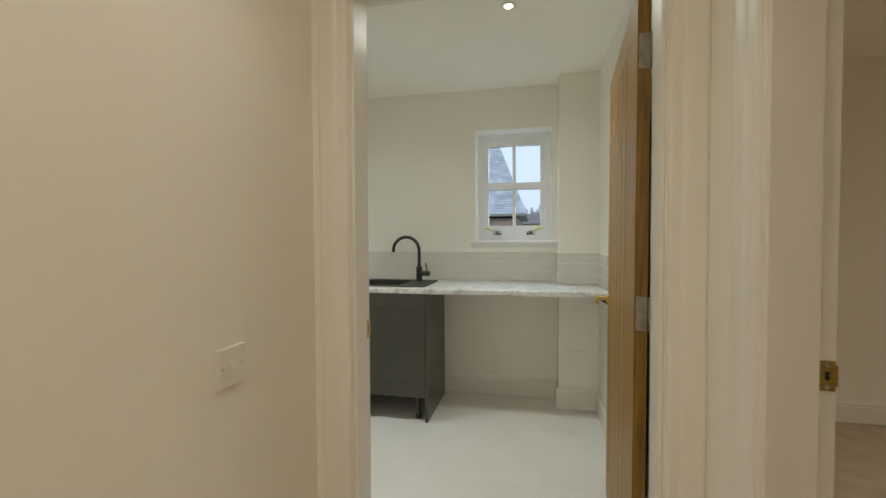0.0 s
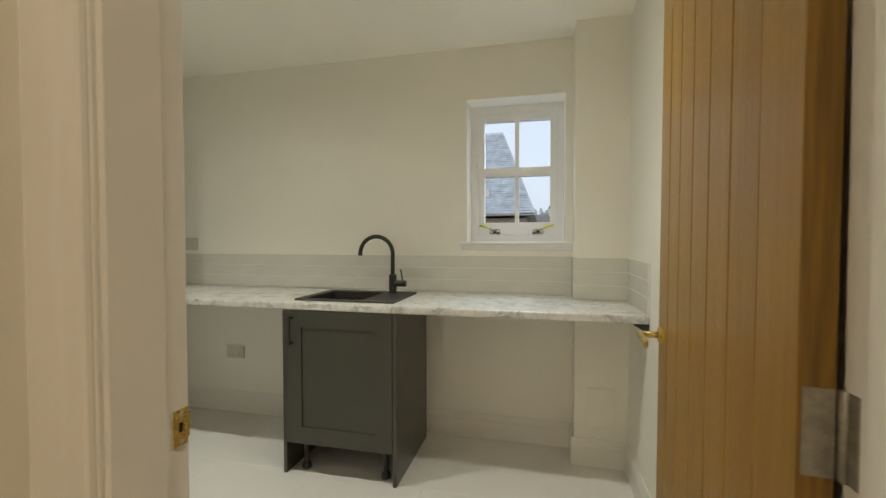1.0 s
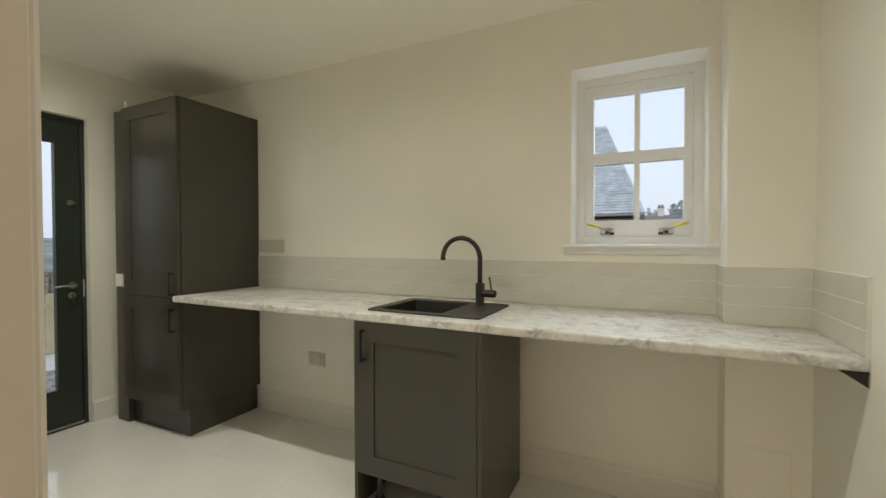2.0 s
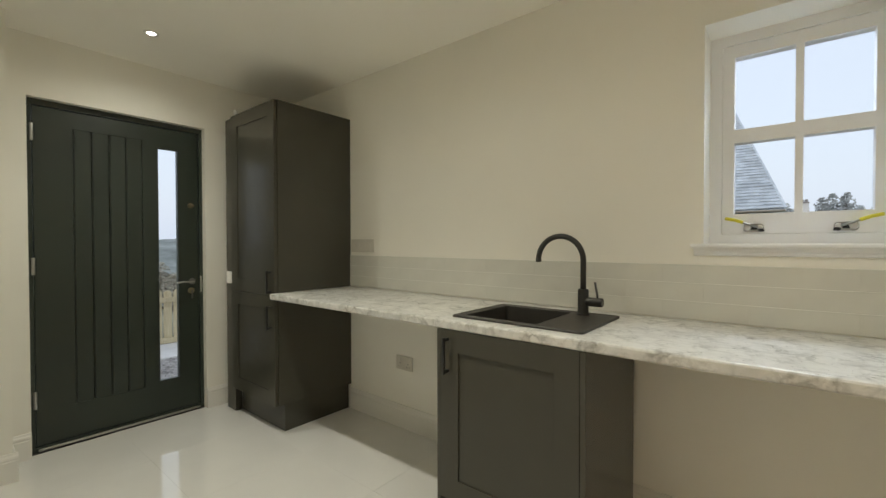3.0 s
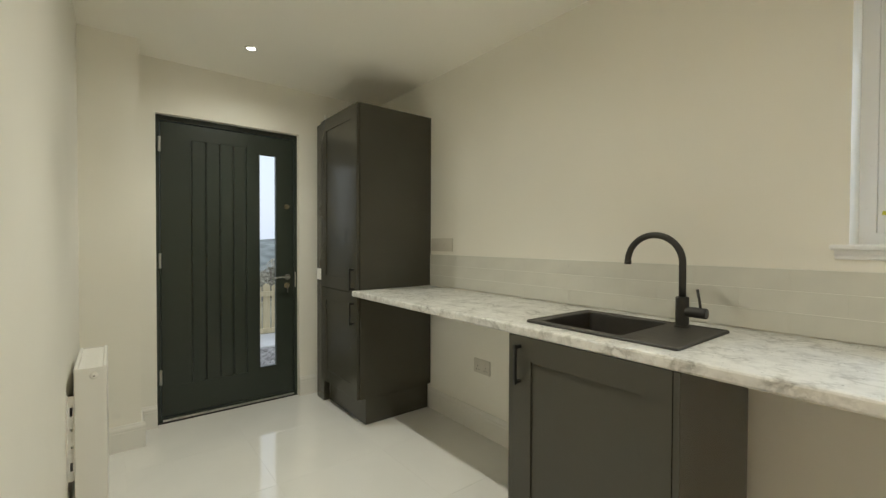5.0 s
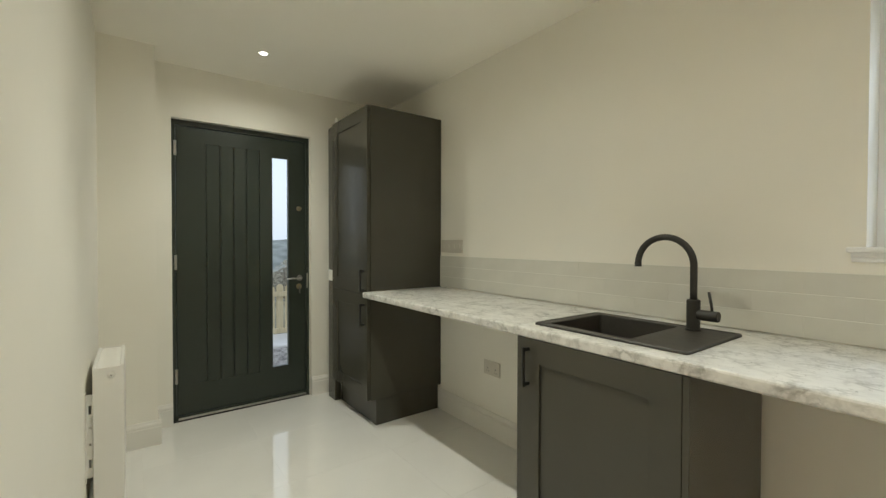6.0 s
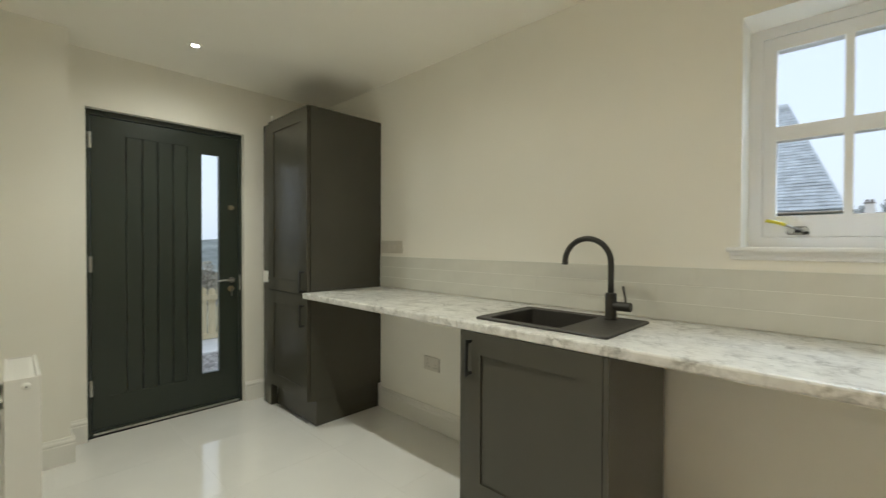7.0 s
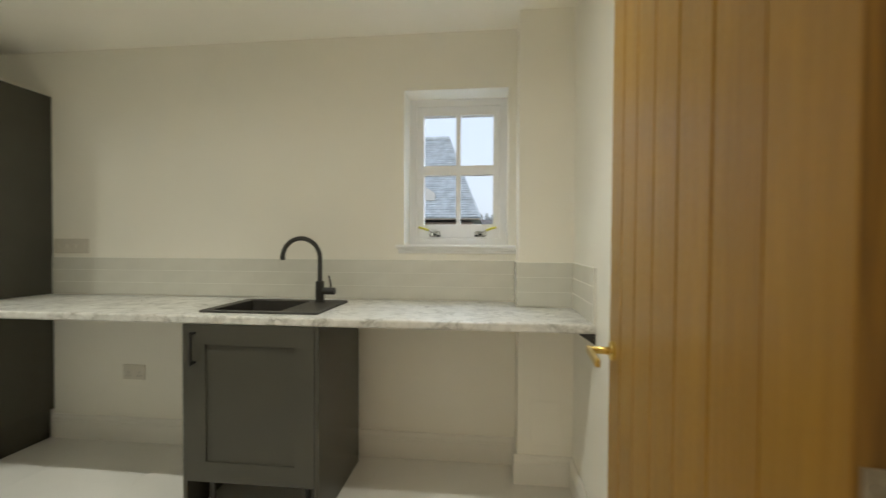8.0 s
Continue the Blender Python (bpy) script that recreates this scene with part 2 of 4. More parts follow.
def box(x0, x1, y0, y1, z0, z1, bm=None):
    bm = bm or bmesh.new()
    v = [bm.verts.new((x, y, z)) for x in (x0, x1) for y in (y0, y1) for z in (z0, z1)]
    for f in ((0, 1, 3, 2), (4, 6, 7, 5), (0, 4, 5, 1), (2, 3, 7, 6), (0, 2, 6, 4), (1, 5, 7, 3)):
        bm.faces.new([v[i] for i in f])
    return bm


def rbox(x0, x1, y0, y1, z0, z1, r=0.002, seg=2):
    """A box with rounded edges."""
    bm = box(x0, x1, y0, y1, z0, z1)
    bmesh.ops.bevel(bm, geom=bm.edges[:], offset=r, segments=seg, affect="EDGES", profile=0.5)
    return bm


def plate(us, vs, gaps, w0, w1, axes="xyz"):
    """A slab over the grid lines us by vs with openings: gaps are (u0, u1, v0, v1). axes: which world axis u, v and w are."""
    us, vs = sorted({*us, *(g[0] for g in gaps), *(g[1] for g in gaps)}), sorted({*vs, *(g[2] for g in gaps), *(g[3] for g in gaps)})

    def solid(i, j):
        if not (0 <= i < len(us) - 1 and 0 <= j < len(vs) - 1):
            return False
        cu, cv = (us[i] + us[i + 1]) / 2, (vs[j] + vs[j + 1]) / 2
        return not any(g[0] < cu < g[1] and g[2] < cv < g[3] for g in gaps)

    bm, seen = bmesh.new(), {}

    def vert(i, j, w):
        if (i, j, w) not in seen:
            c = dict(zip(axes, (us[i], vs[j], w)))
            seen[i, j, w] = bm.verts.new((c["x"], c["y"], c["z"]))
        return seen[i, j, w]

    for i in range(len(us) - 1):
        for j in range(len(vs) - 1):
            if not solid(i, j):
                continue
            for w in (w0, w1):
                bm.faces.new([vert(i, j, w), vert(i + 1, j, w), vert(i + 1, j + 1, w), vert(i, j + 1, w)])
            for a, b, n in (((i, j), (i + 1, j), (i, j - 1)), ((i, j + 1), (i + 1, j + 1), (i, j + 1)), ((i, j), (i, j + 1), (i - 1, j)), ((i + 1, j), (i + 1, j + 1), (i + 1, j))):
                if not solid(*n):
                    bm.faces.new([vert(*a, w0), vert(*b, w0), vert(*b, w1), vert(*a, w1)])
    return bm


def turned(points, n=24, m=None, bm=None):
    """A turned body: points are (radius, height) from bottom to top, about z."""
    bm = bm or bmesh.new()
    m = m or Matrix()
    rings = []
    for r, h in points:
        rings.append([bm.verts.new(m @ Vector((max(r, 1e-5) * math.cos(2 * math.pi * k / n), max(r, 1e-5) * math.sin(2 * math.pi * k / n), h))) for k in range(n)])
    for a, b in zip(rings, rings[1:]):
        for k in range(n):
            bm.faces.new([a[k], a[(k + 1) % n], b[(k + 1) % n], b[k]])
    bm.faces.new(rings[0][::-1])
    bm.faces.new(rings[-1])
    return bm


def tube(path, r, n=14, bm=None):
    """A round bar along a path of points."""
    bm = bm or bmesh.new()
    pts = [Vector(p) for p in path]
    rings = []
    up = Vector((0.13, 0.97, 0.21)).normalized()
    for i, p in enumerate(pts):
        d = (pts[min(i + 1, len(pts) - 1)] - pts[max(i - 1, 0)]).normalized()
        s = d.cross(up).normalized()
        u = s.cross(d)
        rings.append([bm.verts.new(p + r * (math.cos(2 * math.pi * k / n) * s + math.sin(2 * math.pi * k / n) * u)) for k in range(n)])
    for a, b in zip(rings, rings[1:]):
        for k in range(n):
            bm.faces.new([a[k], a[(k + 1) % n], b[(k + 1) % n], b[k]])
    bm.faces.new(rings[0][::-1])
    bm.faces.new(rings[-1])
    return bm


def ring(x0, x1, y0, y1, r, z, n=6):
    """Points of a rounded rectangle."""
    out = []
    for cx, cy, a in ((x1 - r, y1 - r, 0), (x0 + r, y1 - r, 90), (x0 + r, y0 + r, 180), (x1 - r, y0 + r, 270)):
        for k in range(n + 1):
            t = radians(a + 90 * k / n)
            out.append((cx + r * math.cos(t), cy + r * math.sin(t), z))
    return out


def loft(loops, close=(True, True)):
    bm = bmesh.new()
    vs = [[bm.verts.new(p) for p in lp] for lp in loops]
    for a, b in zip(vs, vs[1:]):
        for k in range(len(a)):
            bm.faces.new([a[k], a[(k + 1) % len(a)], b[(k + 1) % len(a)], b[k]])
    if close[0]:
        bm.faces.new(vs[0][::-1])
    if close[1]:
        bm.faces.new(vs[-1])
    return bm


def moulding(profile, p0, p1, out, up=(0, 0, 1)):
    """A length of moulding: profile points are (out, up) from the wall's face."""
    a, b, o, u = Vector(p0), Vector(p1), Vector(out), Vector(up)
    return loft([[tuple(q + o * d + u * h) for d, h in profile] for q in (a, b)])


SKIRT = [(0, 0), (0.018, 0), (0.018, 0.108), (0.0155, 0.112), (0.0155, 0.117), (0.017, 0.120), (0.015, 0.130), (0.010, 0.138), (0.007, 0.148), (0, 0.148)]
ARCH = [(0, 0), (0.007, 0), (0.0115, 0.0025), (0.0135, 0.008), (0.014, 0.028), (0.0152, 0.034), (0.0178, 0.039), (0.019, 0.046), (0.0193, 0.082), (0.018, 0.088), (0.015, 0.091), (0, 0.091)]


def baseboard(p0, p1, out):
    return structure("baseboard", moulding(SKIRT, p0, p1, out), TRIM, "white painted moulded skirting board along the wall")


def architrave(x0, x1, top, y, facing, axis="x"):
    """Moulded trim round an opening x0 to x1, up to top, on the wall face at y that looks to facing."""
    w = 0.091

    def at(a, b, c):
        return (a, b, c) if axis == "x" else (b, a, c)

    o = at(0, facing, 0)
    for p0, p1, u in (((x0, 0), (x0, top + w), (-1, 0)), ((x1, 0), (x1, top + w), (1, 0)), ((x0, top), (x1, top), (0, 1))):
        bm = moulding(ARCH, at(p0[0], y, p0[1]), at(p1[0], y, p1[1]), o, at(u[0], 0, u[1]))
        structure("trim", bm, TRIM, "white painted moulded architrave round the doorway")


# ---- the shell of the utility room ----
N, S, E, W = 2.75, 0.70, 0.763, -3.22
PX, PY = 0.486, 2.562
floor = structure("floor", box(W - 0.3, E, 0.56, N + 0.1, -0.12, -0.0008), GROUT, "polished cream porcelain tiled floor with fine joints")
structure("wall_north", plate([W - 0.3, E + 0.13], [-0.1, CEIL + 0.08], [(-0.148, 0.441, 1.222, 2.10)], N, N + 0.30, "xzy"), WALL, "off-white painted wall with a small window")
structure("wall_east", box(E, E + 0.13, 0.56, N, -0.1, CEIL + 0.08), WALL, "off-white painted plain wall")
structure("wall_south", plate([W - 0.3, E], [-0.1, CEIL + 0.08], [(-0.243, 0.656, -0.1, 2.022)], 0.57, S, "xzy"), WALL, "off-white painted wall with the inner doorway")
structure("wall_south_lining", box(-2.968, -0.45, S, 0.745, -0.05, CEIL + 0.02), WALL, "off-white painted wall lining behind the radiator")
structure("wall_west", plate([S, N], [-0.1, CEIL + 0.08], [(1.118, 2.058, -0.1, 2.070)], W - 0.3, W, "yzx"), WALL, "off-white painted wall with the outer doorway")
structure("pier", box(PX, E, PY, N, -0.05, CEIL + 0.02), WALL, "off-white painted boxed pier beside the window")
structure("boxing", box(W, -2.968, S, 1.022, -0.05, CEIL + 0.02), WALL, "off-white painted corner boxing beside the outer door")
structure("ceiling", box(W - 0.3, E + 0.13, 0.57, N + 0.3, CEIL, CEIL + 0.08), CEILING, "plain white painted ceiling")
for p0, p1, o in (((-2.40, N, 0), (PX, N, 0), (0, -1, 0)), ((PX - 0.018, PY, 0), (E, PY, 0), (0, -1, 0)), ((PX, PY, 0), (PX, N, 0), (-1, 0, 0)), ((E, S, 0), (E, PY, 0), (-1, 0, 0)),
                  ((-2.968, 0.745, 0), (-0.45, 0.745, 0), (0, 1, 0)), ((-2.968, 0.745, 0), (-2.968, 1.040, 0), (1, 0, 0)), ((W, 1.022, 0), (-2.968, 1.022, 0), (0, 1, 0)),
                  ((W, 1.022, 0), (W, 1.118, 0), (1, 0, 0)), ((W, 2.058, 0), (W, 2.74, 0), (1, 0, 0))):
    baseboard(p0, p1, o)

# ---- the hall and the room beside it ----
structure("floor_hall", box(-0.350, 0.731, -2.6, 0.56, -0.12, -0.002), CARPET, "beige carpeted hall floor")
structure("wall_hall_west", box(-0.48, -0.350, -2.6, 0.57, -0.1, CEIL + 0.08), WALL, "off-white painted hall wall")
structure("wall_hall_east", plate([-2.6, 0.57], [-0.1, CEIL + 0.08], [(-0.57, 0.302, -0.1, 2.03)], 0.731, 0.848, "yzx"), WALL, "off-white painted hall wall with an open doorway")
structure("wall_hall_south", box(-0.48, 4.0, -2.72, -2.6, -0.1, CEIL + 0.08), WALL, "off-white painted end wall of the hall")
structure("ceiling_hall", box(-0.48, 0.848, -2.6, 0.57, CEIL, CEIL + 0.08), CEILING, "plain white painted hall ceiling")
structure("floor_room", box(0.731, 4.0, -2.6, 2.72, -0.13, -0.004), CARPET, "beige carpet in the neighbouring room")
structure("wall_room_north", box(E + 0.13, 4.0, 2.70, 2.82, -0.1, CEIL + 0.08), WALL, "off-white painted wall of the neighbouring room")
structure("wall_room_east", box(4.0, 4.12, -2.72, 2.82, -0.1, CEIL + 0.08), WALL, "off-white painted wall of the neighbouring room")
structure("ceiling_room", box(0.848, 4.0, -2.6, 2.70, CEIL, CEIL + 0.08), CEILING, "plain white ceiling of the neighbouring room")
baseboard((0.90, 2.70, 0), (4.0, 2.70, 0), (0, -1, 0))
baseboard((4.0, -2.6, 0), (4.0, 2.70, 0), (-1, 0, 0))
baseboard((-0.350, -2.6, 0), (-0.350, 0.57, 0), (1, 0, 0))
baseboard((0.731, 0.40, 0), (0.731, 0.55, 0), (-1, 0, 0))

# inner doorway: lining, stops and architraves
structure("trim_lining", plate([-0.243, 0.656], [0, 2.022], [(-0.226, 0.635, -0.01, 2.002)], 0.566, 0.702, "xzy"), TRIM, "white painted door lining", bevel=0.0015)
structure("trim_stop", plate([-0.226, 0.635], [0, 2.002], [(-0.215, 0.624, -0.01, 1.990)], 0.572, 0.654, "xzy"), TRIM, "white painted door stop", bevel=0.0015)
architrave(-0.230, 0.640, 2.004, 0.57, -1)
architrave(-0.233, 0.642, 2.010, S, 1)
structure("trim_lining_side", plate([-0.57, 0.302], [0, 2.03], [(-0.552, 0.297, -0.01, 2.012)], 0.727, 0.852, "yzx"), TRIM, "white painted lining of the side doorway", bevel=0.0015)
structure("trim_stop_side", plate([-0.552, 0.297], [0, 2.012], [(-0.540, 0.287, -0.01, 2.0)], 0.733, 0.820, "yzx"), TRIM, "white painted stop of the side doorway", bevel=0.0015)
architrave(-0.556, 0.301, 2.014, 0.731, -1, "y")


def strike_plate(m, label):
    e = new("strike_plate")
    e.matrix_world = m
    tagged(e, label, "strike plate")
    part("plate", plate([-0.011, 0.013], [-0.028, 0.028], [(-0.004, 0.004, -0.008, 0.008)], 0, 0.0025, "xzy"), BRASS, e)
    part("lip", rbox(0.013, 0.018, 0.0, 0.002, -0.02, 0.02, 0.0008, 1), BRASS, e)
    for z in (-0.021, 0.021):
        part("screw", turned([(0.004, 0), (0.004, 0.001), (0.002, 0.0016)], 10, pose(0, 0.0025, z, -90)), STEEL, e)
    part("recess", box(-0.004, 0.004, 0.0003, 0.0008, -0.008, 0.008), HOLE, e)


strike_plate(pose(-0.226, 0.686, 0.955, 0, 0, -90) @ Matrix.Diagonal((-1, 1, 1, 1)), "brass strike plate let into the white door lining")
strike_plate(pose(0.836, 0.297, 0.994, 0, 0, 180) @ Matrix.Diagonal((-1, 1, 1, 1)), "brass strike plate let into the side door lining")
# ---- the oak door, standing open ----
LEAF_W, LEAF_T, LEAF_H = 0.838, 0.036, 1.965
oak_door = thing("oak_door", 0.624, 0.706, 0.006, "boarded oak veneer door standing open into the room", "door", rz=-4.4, lean=0.3)
# in the door's own axes y runs from the hinge to the lock, the grooved face is at x = -LEAF_T
RAIL, STILE = 0.11, 0.118
part("door_frame", plate([0, LEAF_W], [0, LEAF_H], [(STILE, LEAF_W - STILE, RAIL, LEAF_H - RAIL)], -LEAF_T, 0, "yzx"), OAK, oak_door, bevel=0.0015)
part("lipping", rbox(-LEAF_T + 0.0005, -0.0005, -0.0015, 0.0, 0.001, LEAF_H - 0.001, 0.0005, 1), OAKEDGE, oak_door, "darker oak edge lipping")
BOARDS = 5
bw = (LEAF_W - 2 * STILE) / BOARDS
for k in range(BOARDS):
    y0 = STILE + k * bw
    bm = box(-LEAF_T + 0.001, -0.002, y0 + 0.0004, y0 + bw - 0.0004, RAIL, LEAF_H - RAIL)
    bmesh.ops.bevel(bm, geom=[e for e in bm.edges if abs(e.verts[0].co.z - e.verts[1].co.z) > 0.5], offset=0.0045, segments=1, affect="EDGES")
    part("board", bm, OAK, oak_door)


def lever_handle(parent):
    x = -LEAF_T
    y, z = 0.785, 0.955
    h = part("rose", turned([(0.0245, 0), (0.0245, 0.007), (0.022, 0.010), (0.012, 0.011)], 28, pose(x, y, z, 0, -90, 0)), BRASS, parent, "satin brass handle rose", smooth=False)
    part("spindle", turned([(0.011, 0.008), (0.0095, 0.02), (0.0095, 0.058)], 18, pose(x, y, z, 0, -90, 0)), BRASS, h, "", True)
    part("lever", rbox(x - 0.066, x - 0.054, y - 0.128, y + 0.012, z - 0.010, z + 0.010, 0.004, 3), BRASS, h, "satin brass lever")


lever_handle(oak_door)
for hz in (0.225, 1.022, 1.776):
    hg = part("hinge", rbox(-LEAF_T + 0.004, -0.001, -0.004, -0.0016, hz - 0.05, hz + 0.05, 0.0008, 1), HINGE, oak_door, "brushed steel butt hinge")
    part("knuckle", turned([(0.0065, -0.05), (0.0065, 0.05)], 14, pose(0.006, -0.006, hz)), HINGE, hg, "", True)
    part("leaf_plate", rbox(0.006, 0.0085, -0.028, -0.006, hz - 0.05, hz + 0.05, 0.0008, 1), HINGE, hg)
    for dy, dz in ((-0.022, -0.035), (-0.012, 0.0), (-0.022, 0.035)):
        part("screw", turned([(0.0042, 0), (0.0042, 0.001), (0.002, 0.0015)], 10, pose(-LEAF_T / 2 + dy + 0.018, -0.004, hz + dz, 90)), HINGE, hg)

# ---- the outer door ----
XD = W - 0.062
structure("door_1", plate([1.118, 2.058], [0, 2.070], [(1.142, 2.036, 0.03, 2.036)], W - 0.15, W - 0.050, "yzx"), DOORPAINT, "dark green-grey painted frame of the outer door", bevel=0.002)
front_door = thing("front_door", XD, 1.146, 0.035, "dark green-grey boarded outer door with a narrow glazed slot", "door")
D = lambda y: y - 1.146
part("leaf", plate([0, 2.032 - 1.146], [0, 1.996], [(D(1.326), D(1.686), 0.205, 1.892), (D(1.772), D(1.903), 0.222, 1.858)], -0.055, 0, "yzx"), DOORPAINT, front_door, bevel=0.0015)
cuts = [1.326, 1.416, 1.505, 1.594, 1.686]
part("backing", box(-0.05, -0.024, D(1.326), D(1.686), 0.205, 1.892), DOORPAINT, front_door)
for a, b in zip(cuts, cuts[1:]):
    bm = box(-0.024, -0.0004, D(a) + 0.0026, D(b) - 0.0026, 0.2052, 1.8918)
    bmesh.ops.bevel(bm, geom=[e for e in bm.edges if abs(e.verts[0].co.z - e.verts[1].co.z) > 0.5], offset=0.0062, segments=2, affect="EDGES")
    part("board", bm, DOORPAINT, front_door)
part("bottom_bead", rbox(-0.004, 0.0016, D(1.235), D(1.686), 0.1985, 0.2045, 0.0012, 2), DOORPAINT, front_door)
part("glazing_bead", plate([D(1.770), D(1.905)], [0.220, 1.860], [(D(1.778), D(1.897), 0.228, 1.852)], -0.010, 0.003, "yzx"), DOORPAINT, front_door, bevel=0.002)
pane = part("pane", box(-0.032, -0.026, D(1.772), D(1.903), 0.222, 1.858), GLASS, front_door, "clear glass slot pane")
pane.visible_shadow = False
hd = part("handle_plate", turned([(0.023, 0), (0.023, 0.006), (0.020, 0.009)], 26, pose(0, D(1.985), 0.912, 0, 90, 0)), DULLSTEEL, front_door, "steel lever handle rose")
part("lever", tube([(0.008, D(1.985), 0.912), (0.040, D(1.985), 0.912), (0.050, D(1.976), 0.912), (0.052, D(1.96), 0.912), (0.053, D(1.915), 0.915), (0.052, D(1.872), 0.911)], 0.0058), STEEL, hd, "brushed steel lever", True)
lk = part("lock_rose", turned([(0.022, 0), (0.022, 0.005), (0.019, 0.008)], 24, pose(0, D(1.980), 0.845, 0, 90, 0)), AGEDSTEEL, front_door, "warm-toned lock rose")
part("key", rbox(0.008, 0.030, D(1.980) - 0.0015, D(1.980) + 0.0015, 0.79, 0.85, 0.001, 1), DULLSTEEL, lk, "key hanging in the lock")
tt = part("thumb_turn", turned([(0.019, 0), (0.019, 0.005), (0.016, 0.008)], 24, pose(0, D(1.980), 1.468, 0, 90, 0)), AGEDSTEEL, front_door, "warm-toned steel thumb turn")
part("turn_bar", rbox(0.008, 0.026, D(1.980) - 0.018, D(1.980) + 0.018, 1.462, 1.474, 0.003, 2), AGEDSTEEL, tt)
for hz in (0.275, 1.06, 1.84):
    part("hinge", turned([(0.008, -0.05), (0.009, -0.048), (0.009, 0.048), (0.008, 0.05)], 14, pose(0.018, -0.004, hz)), STEEL, front_door, "steel hinge", True)
part("keep", rbox(0.0122, 0.015, D(2.037), D(2.046), 0.83, 0.95, 0.001, 1), STEEL, front_door)
structure("threshold", rbox(W - 0.16, W - 0.028, 1.121, 2.055, -0.006, 0.004, 0.002, 2), HOLE, "dark door threshold")
part("weather_bar", rbox(0.0005, 0.022, 0.006, 0.884, -0.029, -0.016, 0.003, 2), STEEL, front_door, "pale metal weather bar")

# ---- window ----
WY = 2.922
win = structure("window_1", plate([-0.148, 0.441], [1.222, 2.10], [(-0.105, 0.398, 1.262, 2.058)], WY - 0.004, WY + 0.075, "xzy"), UPVC, "small white painted window of four panes", bevel=0.0012)
sash = part("sash", plate([-0.1042, 0.3972], [1.2628, 2.0572], [(-0.062, 0.135, 1.703, 2.006), (0.161, 0.358, 1.703, 2.006), (-0.062, 0.135, 1.347, 1.646), (0.161, 0.358, 1.347, 1.646)], WY + 0.006, WY + 0.060, "xzy"), UPVC, win, "white window sash with glazing bars", bevel=0.0015)
for x0, x1 in ((-0.062, 0.135), (0.161, 0.358)):
    for z0, z1 in ((1.347, 1.646), (1.703, 2.006)):
        p = part("pane", box(x0, x1, WY + 0.030, WY + 0.036, z0, z1), GLASS, win)
        p.visible_shadow = False
structure("window_sill", rbox(-0.191, PX - 0.001, N - 0.034, WY + 0.004, 1.205, 1.223, 0.006, 3), UPVC, "white painted window board")
structure("trim_sill", moulding([(0, 0), (0.012, 0.004), (0.014, 0.012), (0.020, 0.018), (0.022, 0.030), (0, 0.030)], (-0.18, N, 1.1745), (PX - 0.001, N, 1.1745), (0, -1, 0)), UPVC, "white moulding below the window board")


def window_catch(x, flip, label):
    e = thing("window_catch", x, WY + 0.006, 1.288, label, "window catch", "catches on the sash")
    s = -1 if flip else 1
    part("base", loft([ring(-0.034, 0.034, -0.017, 0.017, 0.012, 0.0), ring(-0.034, 0.034, -0.017, 0.017, 0.012, 0.004), ring(-0.031, 0.031, -0.014, 0.014, 0.011, 0.006)]), DULLSTEEL, e).matrix_basis = pose(0, 0, 0, 90)
    for dx, r in ((-0.020, 0.013), (0.022, 0.010)):
        part("boss", turned([(r, 0.004), (r, 0.014), (r * 0.8, 0.019), (r * 0.35, 0.020)], 16, pose(s * dx, 0, 0.002, 90)), STEEL, e, "", True)
    part("slot", rbox(-0.010, 0.014, -0.0085, -0.005, -0.008, 0.006, 0.002, 1), HOLE, e, "dark catch slot")
    part("keeper", rbox(s * 0.026 - 0.010, s * 0.026 + 0.010, -0.022, -0.004, -0.016, -0.004, 0.003, 2), HOLE, e, "dark keeper")
    arm = part("arm", tube([(s * 0.016, -0.022, 0.002), (s * -0.010, -0.024, 0.010), (s * -0.040, -0.025, 0.024)], 0.0042, 10), DULLSTEEL, e, "steel catch arm", True)
    part("film", tube([(s * -0.034, -0.025, 0.022), (s * -0.062, -0.025, 0.033), (s * -0.096, -0.025, 0.041)], 0.0068, 10), YELLOW, arm, "bright yellow protective film", True)


window_catch(0.006, False, "steel window catch with a yellow film tag on the sash")
window_catch(0.284, True, "steel window catch with a yellow film tag on the sash")


# ---- cabinets ----
def shaker(name, parent, x0, x1, z0, z1, y, rail=0.09, thick=0.02):
    """A framed door whose face is at y, looking to -y."""
    d = part(name, plate([x0, x1], [z0, z1], [(x0 + rail, x1 - rail, z0 + rail, z1 - rail)], y, y + thick, "xzy"), GREY, parent, "", False, 0.0007)
    part("panel", box(x0 + rail - 0.004, x1 - rail + 0.004, y + 0.008, y + thick - 0.002, z0 + rail - 0.004, z1 - rail + 0.004), GREY, d)
    return d


def bar_handle(parent, x, y, z0, z1):
    h = part("handle", rbox(x - 0.006, x + 0.006, y - 0.036, y - 0.025, z0, z1, 0.002, 2), HANDLEBLACK, parent, "slim black bar handle")
    for z in (z0 + 0.010, z1 - 0.010):
        part("foot", rbox(x - 0.005, x + 0.005, y - 0.027, y + 0.001, z - 0.006, z + 0.006, 0.0015, 1), HANDLEBLACK, h)


TX = -2.397
tall = thing("tall_cabinet", -2.68, 2.45, 0, "tall dark grey shaker larder cabinet beside the outer door", "cabinet")


def under(parent, name, bm, mat, label="", smooth=False, bevel=0.0):
    """A part given in world axes."""
    ob = part(name, bm, mat, parent, label, smooth, bevel)
    ob.matrix_parent_inverse = parent.matrix_world.inverted()
    return ob


def settle(parent):
    for o in parent.children:
        o.matrix_parent_inverse = parent.matrix_basis.inverted()


